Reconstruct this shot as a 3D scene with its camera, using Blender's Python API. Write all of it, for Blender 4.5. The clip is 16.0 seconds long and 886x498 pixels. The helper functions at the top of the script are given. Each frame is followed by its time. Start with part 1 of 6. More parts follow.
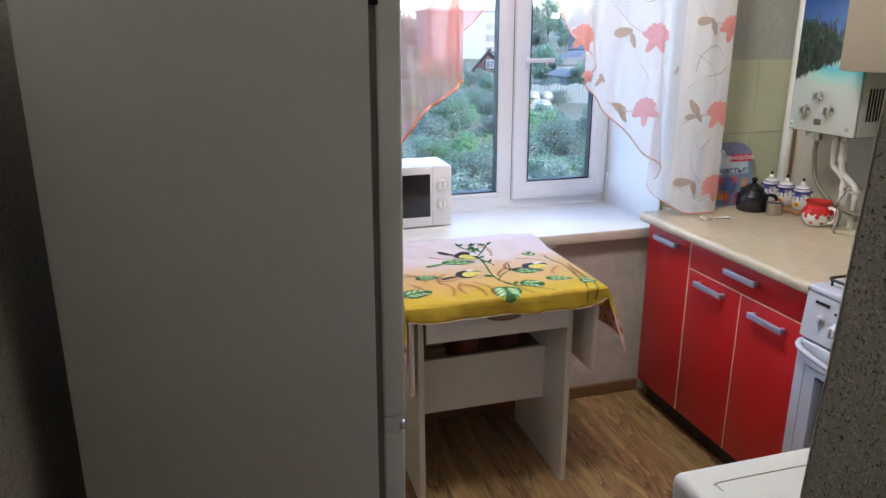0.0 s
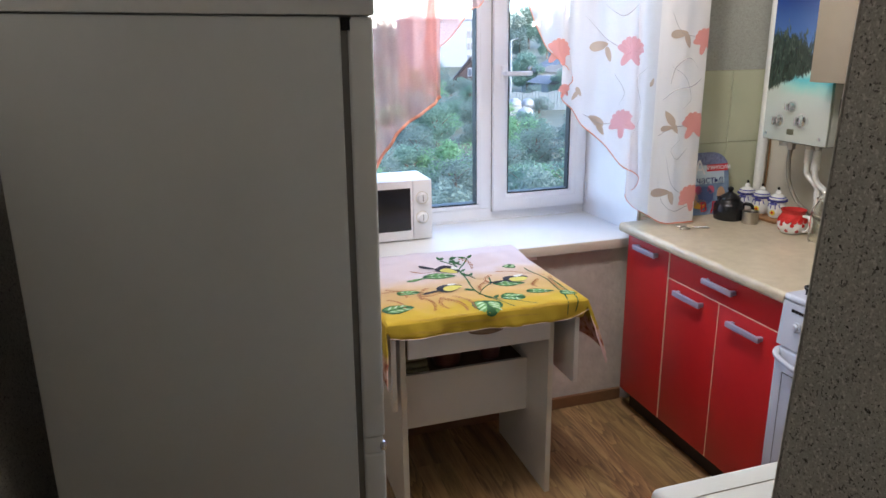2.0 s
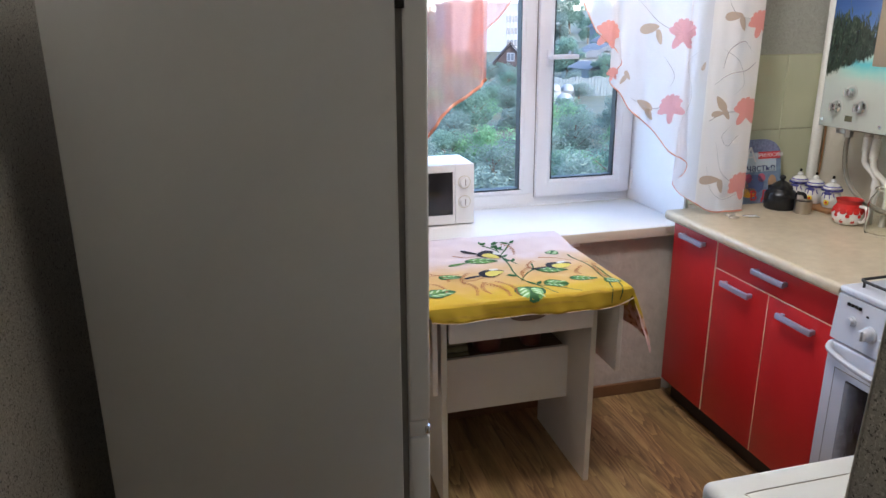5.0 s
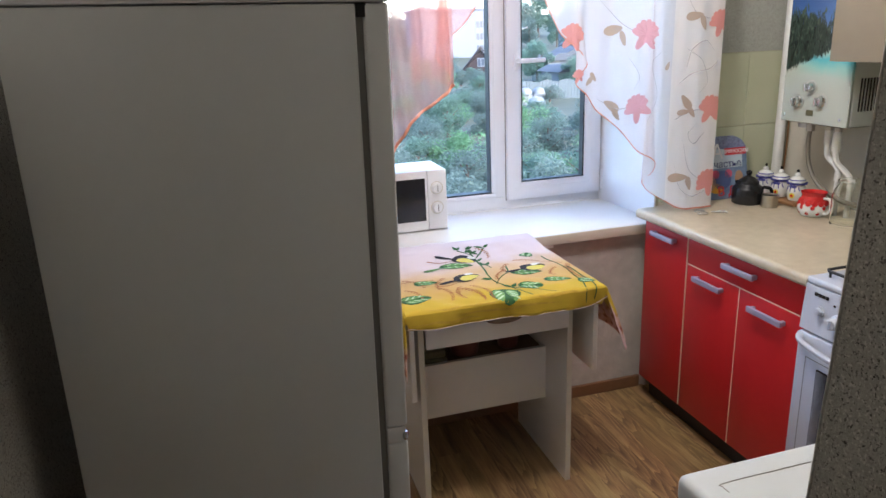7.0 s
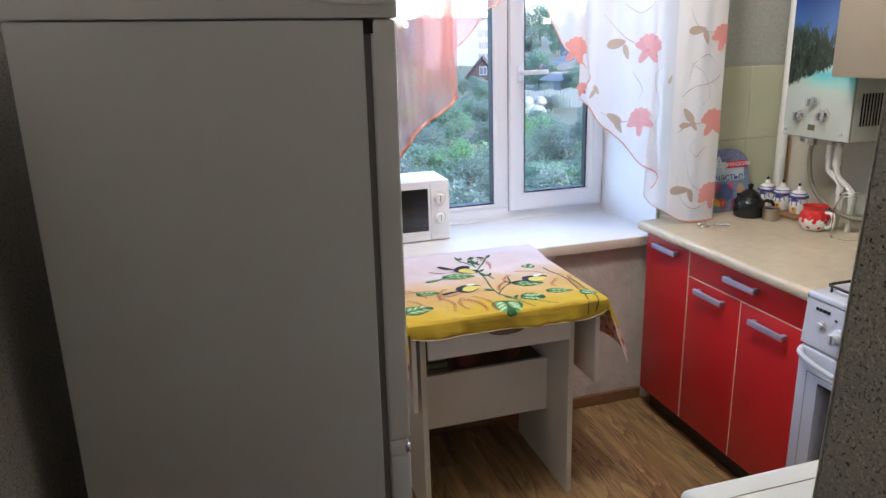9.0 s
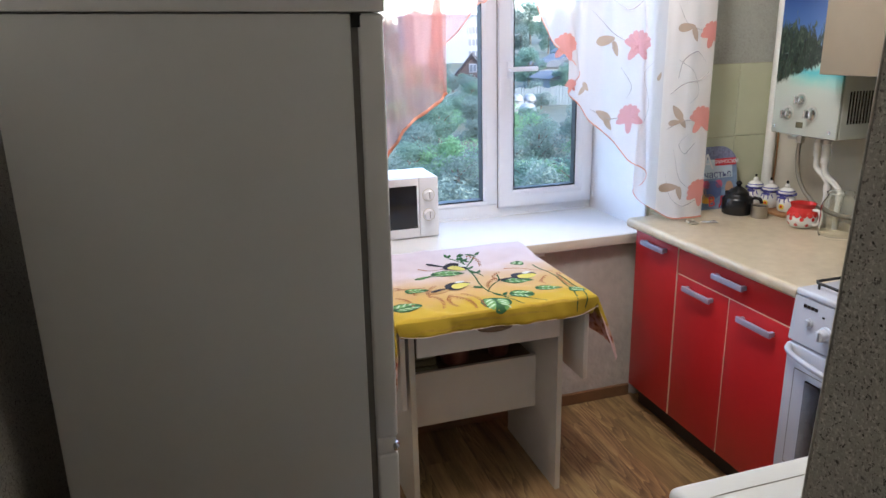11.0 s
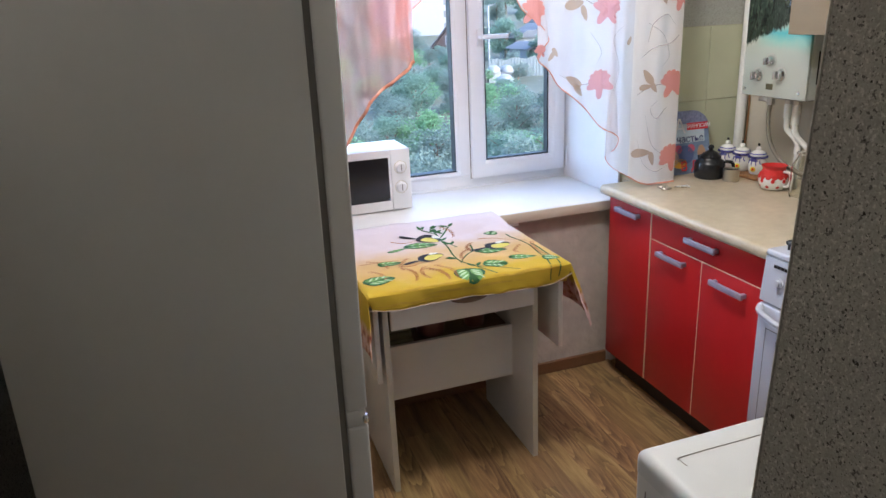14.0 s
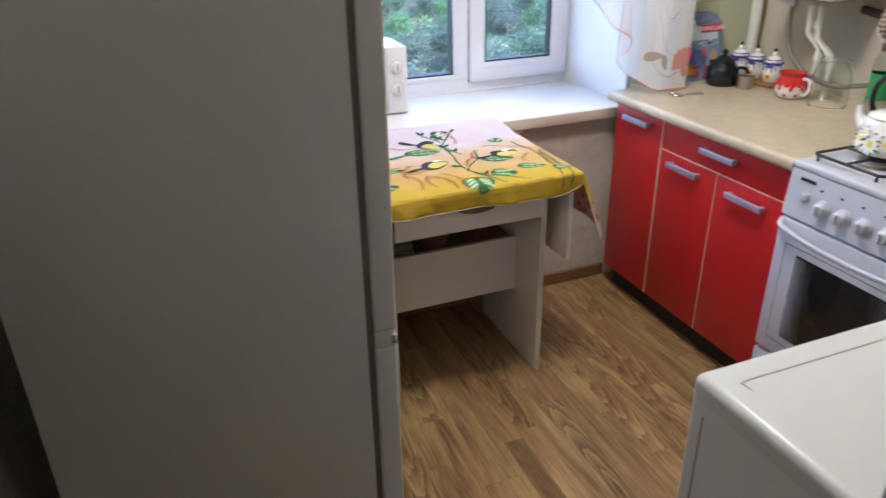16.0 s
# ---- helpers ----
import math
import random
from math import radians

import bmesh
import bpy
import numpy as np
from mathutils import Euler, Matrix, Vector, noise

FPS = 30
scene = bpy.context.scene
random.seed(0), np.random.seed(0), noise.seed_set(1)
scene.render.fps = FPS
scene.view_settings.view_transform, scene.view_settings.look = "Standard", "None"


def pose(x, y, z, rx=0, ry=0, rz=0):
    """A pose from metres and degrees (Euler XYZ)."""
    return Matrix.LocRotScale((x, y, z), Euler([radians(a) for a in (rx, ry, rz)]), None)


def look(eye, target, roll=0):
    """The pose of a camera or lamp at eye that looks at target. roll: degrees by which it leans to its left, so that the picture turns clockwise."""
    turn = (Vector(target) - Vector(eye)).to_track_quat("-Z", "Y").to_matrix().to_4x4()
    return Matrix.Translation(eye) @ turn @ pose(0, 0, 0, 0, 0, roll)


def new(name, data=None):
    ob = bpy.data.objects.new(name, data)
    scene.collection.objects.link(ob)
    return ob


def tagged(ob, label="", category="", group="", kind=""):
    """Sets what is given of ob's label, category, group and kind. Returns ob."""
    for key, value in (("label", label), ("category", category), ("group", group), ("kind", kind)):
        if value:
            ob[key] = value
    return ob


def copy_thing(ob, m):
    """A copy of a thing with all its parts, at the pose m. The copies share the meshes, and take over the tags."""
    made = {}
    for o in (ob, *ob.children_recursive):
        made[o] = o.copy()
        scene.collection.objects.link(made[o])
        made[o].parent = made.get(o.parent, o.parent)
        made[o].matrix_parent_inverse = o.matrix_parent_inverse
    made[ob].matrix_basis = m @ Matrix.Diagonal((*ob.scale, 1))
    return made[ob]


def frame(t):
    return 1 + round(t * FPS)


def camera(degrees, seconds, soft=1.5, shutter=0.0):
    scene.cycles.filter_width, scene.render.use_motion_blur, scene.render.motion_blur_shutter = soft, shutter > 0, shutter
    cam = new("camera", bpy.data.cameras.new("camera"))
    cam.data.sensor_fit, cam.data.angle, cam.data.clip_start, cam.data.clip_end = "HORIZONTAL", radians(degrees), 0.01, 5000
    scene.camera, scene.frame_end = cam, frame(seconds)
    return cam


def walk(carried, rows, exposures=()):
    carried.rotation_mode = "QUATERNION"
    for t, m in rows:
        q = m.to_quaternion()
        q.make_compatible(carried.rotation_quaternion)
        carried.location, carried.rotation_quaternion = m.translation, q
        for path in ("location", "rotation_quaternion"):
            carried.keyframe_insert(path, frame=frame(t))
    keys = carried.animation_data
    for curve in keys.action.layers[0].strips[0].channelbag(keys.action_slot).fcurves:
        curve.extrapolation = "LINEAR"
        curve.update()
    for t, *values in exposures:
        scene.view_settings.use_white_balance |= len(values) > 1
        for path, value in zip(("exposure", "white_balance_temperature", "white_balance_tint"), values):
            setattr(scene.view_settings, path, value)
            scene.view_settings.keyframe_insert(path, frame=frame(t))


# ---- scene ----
cam = camera(64.8, 16.0, shutter=0.5)
PATH = [
    (0, (0.27, 0.114, 1.538), (0.797, 1.954, 0.957), -0.3),
    (0.5, (0.278, 0.111, 1.548), (0.811, 1.95, 0.969), -1.0),
    (1, (0.287, 0.106, 1.56), (0.866, 1.942, 1.018), -1.4),
    (1.5, (0.288, 0.11, 1.56), (0.887, 1.938, 1.015), -0.4),
    (2, (0.284, 0.109, 1.562), (0.855, 1.943, 1.002), -0.9),
    (2.5, (0.283, 0.116, 1.558), (0.856, 1.949, 1.0), -1.6),
    (3, (0.264, 0.119, 1.556), (0.747, 1.983, 1.013), -0.3),
    (3.5, (0.268, 0.132, 1.555), (0.756, 1.979, 0.964), -0.6),
    (4, (0.263, 0.133, 1.551), (0.754, 1.976, 0.948), -0.1),
    (4.2, (0.262, 0.134, 1.555), (0.742, 1.979, 0.961), -0.1),
    (6.5, (0.273, 0.12, 1.549), (0.776, 1.959, 0.943), -2.1),
    (7, (0.275, 0.121, 1.553), (0.808, 1.959, 0.971), -2.3),
    (7.5, (0.27, 0.121, 1.551), (0.814, 1.955, 0.967), -2.0),
    (8, (0.272, 0.123, 1.555), (0.81, 1.959, 0.972), -1.8),
    (8.5, (0.274, 0.119, 1.564), (0.807, 1.964, 1.008), -2.1),
    (9, (0.267, 0.118, 1.566), (0.801, 1.962, 1.005), -1.8),
    (9.2, (0.264, 0.118, 1.565), (0.798, 1.962, 1.010), -1.8),
    (11.3, (0.273, 0.127, 1.562), (0.836, 1.961, 0.990), -1.5),
    (11.5, (0.271, 0.126, 1.562), (0.804, 1.965, 0.986), -1.3),
    (12, (0.273, 0.128, 1.555), (0.834, 1.948, 0.945), -0.9),
    (12.5, (0.287, 0.122, 1.557), (0.892, 1.934, 0.965), -2.4),
    (13, (0.305, 0.119, 1.558), (0.923, 1.923, 0.953), -3.5),
    (13.5, (0.318, 0.126, 1.547), (0.989, 1.894, 0.898), -3.2),
    (14, (0.307, 0.133, 1.545), (0.909, 1.93, 0.904), -2.7),
    (14.5, (0.31, 0.135, 1.547), (0.958, 1.915, 0.906), -1.9),
    (15, (0.297, 0.147, 1.521), (0.959, 1.872, 0.755), -1.1),
    (15.2, (0.281, 0.166, 1.511), (0.957, 1.860, 0.698), -0.8),
    (15.5, (0.257, 0.223, 1.493), (0.964, 1.893, 0.65), -0.8),
    (15.7, (0.243, 0.245, 1.494), (0.961, 1.901, 0.637), -1.4),
    (15.8, (0.238, 0.257, 1.496), (0.937, 1.914, 0.637), -1.5),
    (16, (0.234, 0.285, 1.5), (0.88, 1.96, 0.62), -1.2),
]
walk(cam, [(t, look(eye, aim, lean)) for t, eye, aim, lean in PATH], exposures=[(0, 3.11, 5720, 14), (8, 3.18, 5720, 14), (14.5, 3.22, 5720, 14), (15.2, 3.28, 5730, 14), (16, 3.33, 5730, 14)])

# ---- light ----
world = bpy.data.worlds.new("sky")
scene.world = world
world.use_nodes = True
wn = world.node_tree
sky = wn.nodes.new("ShaderNodeTexSky")
sky.sky_type, sky.sun_disc = "NISHITA", False
sky.sun_elevation, sky.sun_rotation = radians(32), radians(150)
sky.air_density, sky.dust_density, sky.ozone_density = 1.0, 1.5, 1.5
wn.links.new(sky.outputs[0], wn.nodes["Background"].inputs[0])
wn.nodes["Background"].inputs[1].default_value = 0.15

sun_data = bpy.data.lights.new("sun", "SUN")
sun_data.energy, sun_data.angle, sun_data.color = 1.0, radians(25), (1.0, 0.93, 0.85)
sun = new("sun", sun_data)
sun.matrix_world = look((0, 0, 20), (-5, 11, 14))

ROOM_LAMP = (1.18, 1.78, 2.30)
lamp_data = bpy.data.lights.new("ceiling_bulb", "POINT")
lamp_data.energy, lamp_data.color, lamp_data.shadow_soft_size = 1.95, (1.0, 0.965, 0.94), 0.12
bulb = new("ceiling_bulb", lamp_data)
bulb.location = ROOM_LAMP


# ---- materials ----
def mat(name, base, rough=0.5, metal=0.0, var=0.08, scale=25.0, bump=0.08, bscale=220.0, stain=0.06, spec=0.5, coat=0.0, base2=None, bdist=0.002):
    """A painted, plastic, wooden or metal surface: fine grain, large stains and a fine relief."""
    m = bpy.data.materials.new(name)
    m.use_nodes = True
    t = m.node_tree
    p = t.nodes["Principled BSDF"]
    co = t.nodes.new("ShaderNodeTexCoord")
    n1 = t.nodes.new("ShaderNodeTexNoise")
    n1.inputs["Scale"].default_value, n1.inputs["Detail"].default_value = scale, 6
    n2 = t.nodes.new("ShaderNodeTexNoise")
    n2.inputs["Scale"].default_value, n2.inputs["Detail"].default_value = 3.0, 3
    n3 = t.nodes.new("ShaderNodeTexNoise")
    n3.inputs["Scale"].default_value, n3.inputs["Detail"].default_value = bscale, 3
    for n in (n1, n2, n3):
        t.links.new(co.outputs["Object"], n.inputs["Vector"])
    mix = t.nodes.new("ShaderNodeMixRGB")
    b2 = base2 or [min(1, c * (1 + var)) for c in base]
    mix.inputs[1].default_value = (*[c * (1 - var) for c in base], 1)
    mix.inputs[2].default_value = (*b2, 1)
    t.links.new(n1.outputs["Fac"], mix.inputs[0])
    st = t.nodes.new("ShaderNodeMixRGB")
    st.blend_type = "MULTIPLY"
    st.inputs[0].default_value = 1.0
    ramp = t.nodes.new("ShaderNodeValToRGB")
    ramp.color_ramp.elements[0].position, ramp.color_ramp.elements[1].position = 0.3, 0.7
    lo = 1 - stain
    ramp.color_ramp.elements[0].color = (lo, lo, lo * 0.98, 1)
    t.links.new(n2.outputs["Fac"], ramp.inputs[0])
    t.links.new(mix.outputs[0], st.inputs[1])
    t.links.new(ramp.outputs[0], st.inputs[2])
    t.links.new(st.outputs[0], p.inputs["Base Color"])
    bp = t.nodes.new("ShaderNodeBump")
    bp.inputs["Strength"].default_value, bp.inputs["Distance"].default_value = bump, bdist
    t.links.new(n3.outputs["Fac"], bp.inputs["Height"])
    t.links.new(bp.outputs[0], p.inputs["Normal"])
    rr = t.nodes.new("ShaderNodeMapRange")
    rr.inputs[3].default_value, rr.inputs[4].default_value = max(0.02, rough * 0.85), min(1, rough * 1.15)
    t.links.new(n2.outputs["Fac"], rr.inputs[0])
    t.links.new(rr.outputs[0], p.inputs["Roughness"])
    p.inputs["Metallic"].default_value = metal
    p.inputs["Specular IOR Level"].default_value = spec
    p.inputs["Coat Weight"].default_value = coat
    return m


def speckled(name, base, dark, light, scale=160.0, bump=0.5):
    """Stone-chip wall covering: a grey ground with dark and pale chips."""
    m = mat(name, base, 0.85, var=0.22, scale=90, bump=bump, bscale=260, stain=0.1, spec=0.2)
    t = m.node_tree
    p = t.nodes["Principled BSDF"]
    src = p.inputs["Base Color"].links[0].from_socket
    co = t.nodes.new("ShaderNodeTexCoord")
    warp = t.nodes.new("ShaderNodeTexNoise")
    warp.inputs["Scale"].default_value = scale * 1.3
    t.links.new(co.outputs["Object"], warp.inputs["Vector"])
    for sc, lo, hi, col, off in ((scale * 1.9, 0.50, 0.66, [0.6 * c + 0.4 * d for c, d in zip(base, dark)], 5.0), (scale * 1.4, 0.56, 0.66, light, 7.0), (scale * 1.25, 0.61, 0.65, dark, 0.0), (scale * 1.1, 0.675, 0.70, [c * 0.3 for c in dark], 3.0)):
        mp = t.nodes.new("ShaderNodeMapping")
        mp.inputs["Location"].default_value = (off, off * 2, off)
        t.links.new(co.outputs["Object"], mp.inputs[0])
        n = t.nodes.new("ShaderNodeTexNoise")
        n.inputs["Scale"].default_value, n.inputs["Detail"].default_value = sc, 2
        t.links.new(mp.outputs[0], n.inputs["Vector"])
        r = t.nodes.new("ShaderNodeMapRange")
        r.inputs[1].default_value, r.inputs[2].default_value = lo, hi
        t.links.new(n.outputs["Fac"], r.inputs[0])
        mx = t.nodes.new("ShaderNodeMixRGB")
        mx.inputs[2].default_value = (*col, 1)
        t.links.new(r.outputs[0], mx.inputs[0])
        t.links.new(src, mx.inputs[1])
        src = mx.outputs[0]
    t.links.new(src, p.inputs["Base Color"])
    return m


def wood_floor(name):
    """Oak-print laminate: long fibres, dark pores, and on some strips the arched rings of a lengthwise cut."""
    m = mat(name, (0.30, 0.17, 0.08), 0.36, var=0.1, bump=0.05, stain=0.12, spec=0.4)
    t = m.node_tree
    p = t.nodes["Principled BSDF"]

    def node(kind, **ins):
        n = t.nodes.new("ShaderNode" + kind)
        for k, v in ins.items():
            n.inputs[k.replace("_", " ")].default_value = v
        return n

    def calc(op, a, b, c=None):
        n = t.nodes.new("ShaderNodeMath")
        n.operation = op
        for i, v in enumerate((a, b, c)):
            if isinstance(v, (int, float)):
                n.inputs[i].default_value = v
            elif v is not None:
                t.links.new(v, n.inputs[i])
        return n.outputs[0]
    co = t.nodes.new("ShaderNodeTexCoord")
    oi = t.nodes.new("ShaderNodeObjectInfo")
    seed = calc("MULTIPLY", oi.outputs["Random"], 37.0)
    cmb = t.nodes.new("ShaderNodeCombineXYZ")
    for i in range(3):
        t.links.new(seed, cmb.inputs[i])
    sh = t.nodes.new("ShaderNodeVectorMath")
    t.links.new(co.outputs["Object"], sh.inputs[0])
    t.links.new(cmb.outputs[0], sh.inputs[1])

    def grain(sx, sy, detail, rough, twist):
        mp = t.nodes.new("ShaderNodeMapping")
        mp.inputs["Scale"].default_value = (sx, sy, 1)
        t.links.new(sh.outputs[0], mp.inputs[0])
        n = node("TexNoise", Scale=1.0, Detail=detail, Roughness=rough, Distortion=twist)
        t.links.new(mp.outputs[0], n.inputs["Vector"])
        return n.outputs["Fac"]
    clouds = grain(16, 2.2, 4, 0.55, 0.8)
    fibres = grain(110, 5.0, 5, 0.6, 0.5)
    pores = grain(420, 22.0, 3, 0.6, 0.0)
    off = t.nodes.new("ShaderNodeTexWhiteNoise")
    off.noise_dimensions = "1D"
    t.links.new(seed, off.inputs["W"])
    ctr = t.nodes.new("ShaderNodeVectorMath")
    ctr.operation = "MULTIPLY_ADD"
    ctr.inputs[1].default_value = (0.05, 0.7, 0.0)
    ctr.inputs[2].default_value = (-0.025, -0.35, 0.0)
    t.links.new(off.outputs["Color"], ctr.inputs[0])
    mv = t.nodes.new("ShaderNodeVectorMath")
    t.links.new(co.outputs["Object"], mv.inputs[0])
    t.links.new(ctr.outputs[0], mv.inputs[1])
    mp2 = t.nodes.new("ShaderNodeMapping")
    mp2.inputs["Scale"].default_value = (1.0, 0.13, 0.0)
    t.links.new(mv.outputs[0], mp2.inputs[0])
    w = node("TexWave", Scale=24.0, Distortion=4.0, Detail=3.0, Detail_Scale=2.2)
    w.wave_type, w.rings_direction, w.wave_profile = "RINGS", "Z", "SAW"
    t.links.new(mp2.outputs[0], w.inputs["Vector"])
    # rings show on every third strip or so, and there only in part
    some = node("MapRange", From_Min=0.48, From_Max=0.66)
    t.links.new(off.outputs["Value"], some.inputs[0])
    here = node("MapRange", From_Min=0.38, From_Max=0.50)
    t.links.new(grain(9, 1.6, 2, 0.5, 0.0), here.inputs[0])
    ring = calc("MULTIPLY", calc("MULTIPLY", some.outputs[0], here.outputs[0]), calc("SUBTRACT", w.outputs["Fac"], 0.5))
    v = calc("MULTIPLY_ADD", clouds, 0.70, calc("MULTIPLY", fibres, 0.38))
    v = calc("MULTIPLY_ADD", ring, 0.25, v)
    v = calc("MULTIPLY_ADD", calc("SUBTRACT", pores, 0.5), 0.16, v)
    ramp = t.nodes.new("ShaderNodeValToRGB")
    e = ramp.color_ramp.elements
    e[0].position, e[0].color = 0.36, (0.125, 0.068, 0.031, 1)
    e[1].position, e[1].color = 0.74, (0.45, 0.305, 0.135, 1)
    e.new(0.47).color = (0.21, 0.125, 0.055, 1)
    e.new(0.58).color = (0.32, 0.20, 0.086, 1)
    t.links.new(v, ramp.inputs[0])
    hs = t.nodes.new("ShaderNodeHueSaturation")
    vr = node("MapRange", To_Min=0.86, To_Max=1.12)
    t.links.new(oi.outputs["Random"], vr.inputs[0])
    t.links.new(vr.outputs[0], hs.inputs["Value"])
    hv = node("MapRange", To_Min=0.494, To_Max=0.509)
    t.links.new(calc("FRACT", seed, 0.0), hv.inputs[0])
    t.links.new(hv.outputs[0], hs.inputs["Hue"])
    t.links.new(ramp.outputs[0], hs.inputs["Color"])
    t.links.new(hs.outputs[0], p.inputs["Base Color"])
    return m


def glass(name, color=(1, 1, 1), rough=0.0, ior=1.45):
    m = bpy.data.materials.new(name)
    m.use_nodes = True
    p = m.node_tree.nodes["Principled BSDF"]
    p.inputs["Base Color"].default_value = (*color, 1)
    p.inputs["Transmission Weight"].default_value, p.inputs["Roughness"].default_value, p.inputs["IOR"].default_value = 1.0, rough, ior
    return m


def sheer(name, color, clear, back=(1, 1, 1), glow=0.5):
    """Thin curtain cloth: part see-through, part translucent, part matt."""
    m = bpy.data.materials.new(name)
    m.use_nodes = True
    t = m.node_tree
    out = t.nodes["Material Output"]
    p = t.nodes["Principled BSDF"]
    p.inputs["Base Color"].default_value, p.inputs["Roughness"].default_value = (*color, 1), 0.8
    co = t.nodes.new("ShaderNodeTexCoord")
    w = t.nodes.new("ShaderNodeTexNoise")
    w.inputs["Scale"].default_value = 500
    t.links.new(co.outputs["Object"], w.inputs["Vector"])
    tl = t.nodes.new("ShaderNodeBsdfTranslucent")
    tl.inputs[0].default_value = (*color, 1)
    tr = t.nodes.new("ShaderNodeBsdfTransparent")
    tr.inputs[0].default_value = (*back, 1)
    a, b = t.nodes.new("ShaderNodeMixShader"), t.nodes.new("ShaderNodeMixShader")
    a.inputs[0].default_value = glow
    t.links.new(p.outputs[0], a.inputs[1])
    t.links.new(tl.outputs[0], a.inputs[2])
    r = t.nodes.new("ShaderNodeMapRange")
    r.inputs[3].default_value, r.inputs[4].default_value = clear * 0.7, min(1, clear * 1.3)
    t.links.new(w.outputs["Fac"], r.inputs[0])
    t.links.new(r.outputs[0], b.inputs[0])
    t.links.new(a.outputs[0], b.inputs[1])
    t.links.new(tr.outputs[0], b.inputs[2])
    t.links.new(b.outputs[0], out.inputs[0])
    return m


M_STONE = speckled("stone_chip_wallpaper", (0.45, 0.434, 0.390), (0.15, 0.14, 0.127), (0.60, 0.58, 0.525), 215)
M_STONE2 = speckled("fine_stone_chip_wallpaper", (0.40, 0.40, 0.35), (0.22, 0.22, 0.19), (0.55, 0.55, 0.47), 260, 0.3)
M_PLASTER = mat("rough_white_wallpaper", (0.60, 0.54, 0.475), 0.9, var=0.12, scale=24, bump=0.5, bscale=26, stain=0.28, spec=0.2, bdist=0.016)
M_PAINT = mat("beige_wall_paint", (0.56, 0.52, 0.42), 0.6, var=0.05, bump=0.2, bscale=60, stain=0.12)
M_REVEAL = mat("white_reveal_plastic", (0.85, 0.855, 0.88), 0.45, var=0.02, bump=0.02)
M_CEIL = mat("ceiling_paint", (0.78, 0.76, 0.72), 0.9, bump=0.2, bscale=90)
M_TILE = mat("pale_green_tile", (0.54, 0.55, 0.38), 0.25, var=0.05, scale=9, bump=0.03, bscale=30, stain=0.06)
M_GROUT = mat("grout", (0.45, 0.44, 0.30), 0.9, bump=0.2)
M_FLOOR = wood_floor("laminate_planks")
M_BASEB = mat("brown_baseboard", (0.20, 0.10, 0.045), 0.45, var=0.2, scale=30, bump=0.05)
M_PVC = mat("white_window_plastic", (0.83, 0.84, 0.885), 0.32, var=0.015, bump=0.01, stain=0.03)
M_GASKET = mat("black_rubber", (0.015, 0.017, 0.02), 0.6, bump=0.02)
M_SILL = mat("white_sill_board", (0.88, 0.88, 0.87), 0.42, var=0.02, bump=0.02, stain=0.05)
M_SILLEDGE = mat("cream_sill_edge", (0.72, 0.64, 0.53), 0.4, var=0.03, bump=0.03)
M_GLASS = glass("window_glass", (0.97, 1.0, 0.99), 0.0, 1.02)
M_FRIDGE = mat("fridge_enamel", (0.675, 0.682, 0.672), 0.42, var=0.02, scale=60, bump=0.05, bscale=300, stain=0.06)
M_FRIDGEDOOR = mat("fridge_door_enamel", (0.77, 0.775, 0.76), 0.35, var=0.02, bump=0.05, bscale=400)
M_SEAL = mat("grey_door_seal", (0.20, 0.19, 0.175), 0.7, bump=0.05)
M_RED = mat("red_film_front", (0.50, 0.016, 0.018), 0.33, var=0.06, scale=40, bump=0.04, bscale=150, stain=0.08)
M_CREAMEDGE = mat("cream_edge_band", (0.76, 0.60, 0.40), 0.5, var=0.04)
M_HANDLE = mat("grey_lilac_handle", (0.36, 0.35, 0.45), 0.35, metal=0.25, var=0.04)
M_TOP = mat("marbled_cream_worktop", (0.51, 0.41, 0.26), 0.3, var=0.14, scale=26, bump=0.02, stain=0.16, base2=(0.68, 0.59, 0.43))
M_DARK = mat("dark_plinth", (0.03, 0.02, 0.017), 0.6)
M_TABLE = mat("white_table_board", (0.72, 0.68, 0.61), 0.4, var=0.03, bump=0.04, stain=0.05)
M_TABLEEDGE = mat("table_edge_band", (0.60, 0.56, 0.46), 0.5, var=0.04)
M_WHITEENAMEL = mat("white_enamel", (0.52, 0.535, 0.59), 0.22, var=0.015, bump=0.02, stain=0.04)
M_WASHER = mat("cream_white_plastic", (0.60, 0.61, 0.58), 0.35, var=0.015, bump=0.03, stain=0.03)
M_WASHERSIDE = mat("washer_side_enamel", (0.70, 0.70, 0.67), 0.35, var=0.02, bump=0.03)
M_BLACK = mat("black_enamel", (0.012, 0.012, 0.013), 0.25, var=0.1)
M_IRON = mat("cast_iron_grate", (0.02, 0.02, 0.02), 0.5, var=0.2, bump=0.2)
M_CHROME = mat("chrome", (0.75, 0.76, 0.78), 0.12, metal=1.0, var=0.03, bump=0.01)
M_STEEL = mat("brushed_steel", (0.50, 0.47, 0.42), 0.3, metal=1.0, var=0.08)
M_PIPE = mat("white_pipe_plastic", (0.74, 0.73, 0.68), 0.35, var=0.02)
M_BRAID = mat("braided_hose", (0.24, 0.215, 0.17), 0.45, metal=0.4, var=0.3, scale=300, bump=0.5, bscale=500)
M_TAN = mat("tan_cabinet_front", (0.245, 0.20, 0.135), 0.45, var=0.06, bump=0.04)
M_BOILER = mat("boiler_enamel", (0.50, 0.53, 0.47), 0.3, var=0.02, bump=0.02)
M_PORCELAIN = mat("white_porcelain", (0.78, 0.77, 0.73), 0.15, var=0.02, bump=0.01)
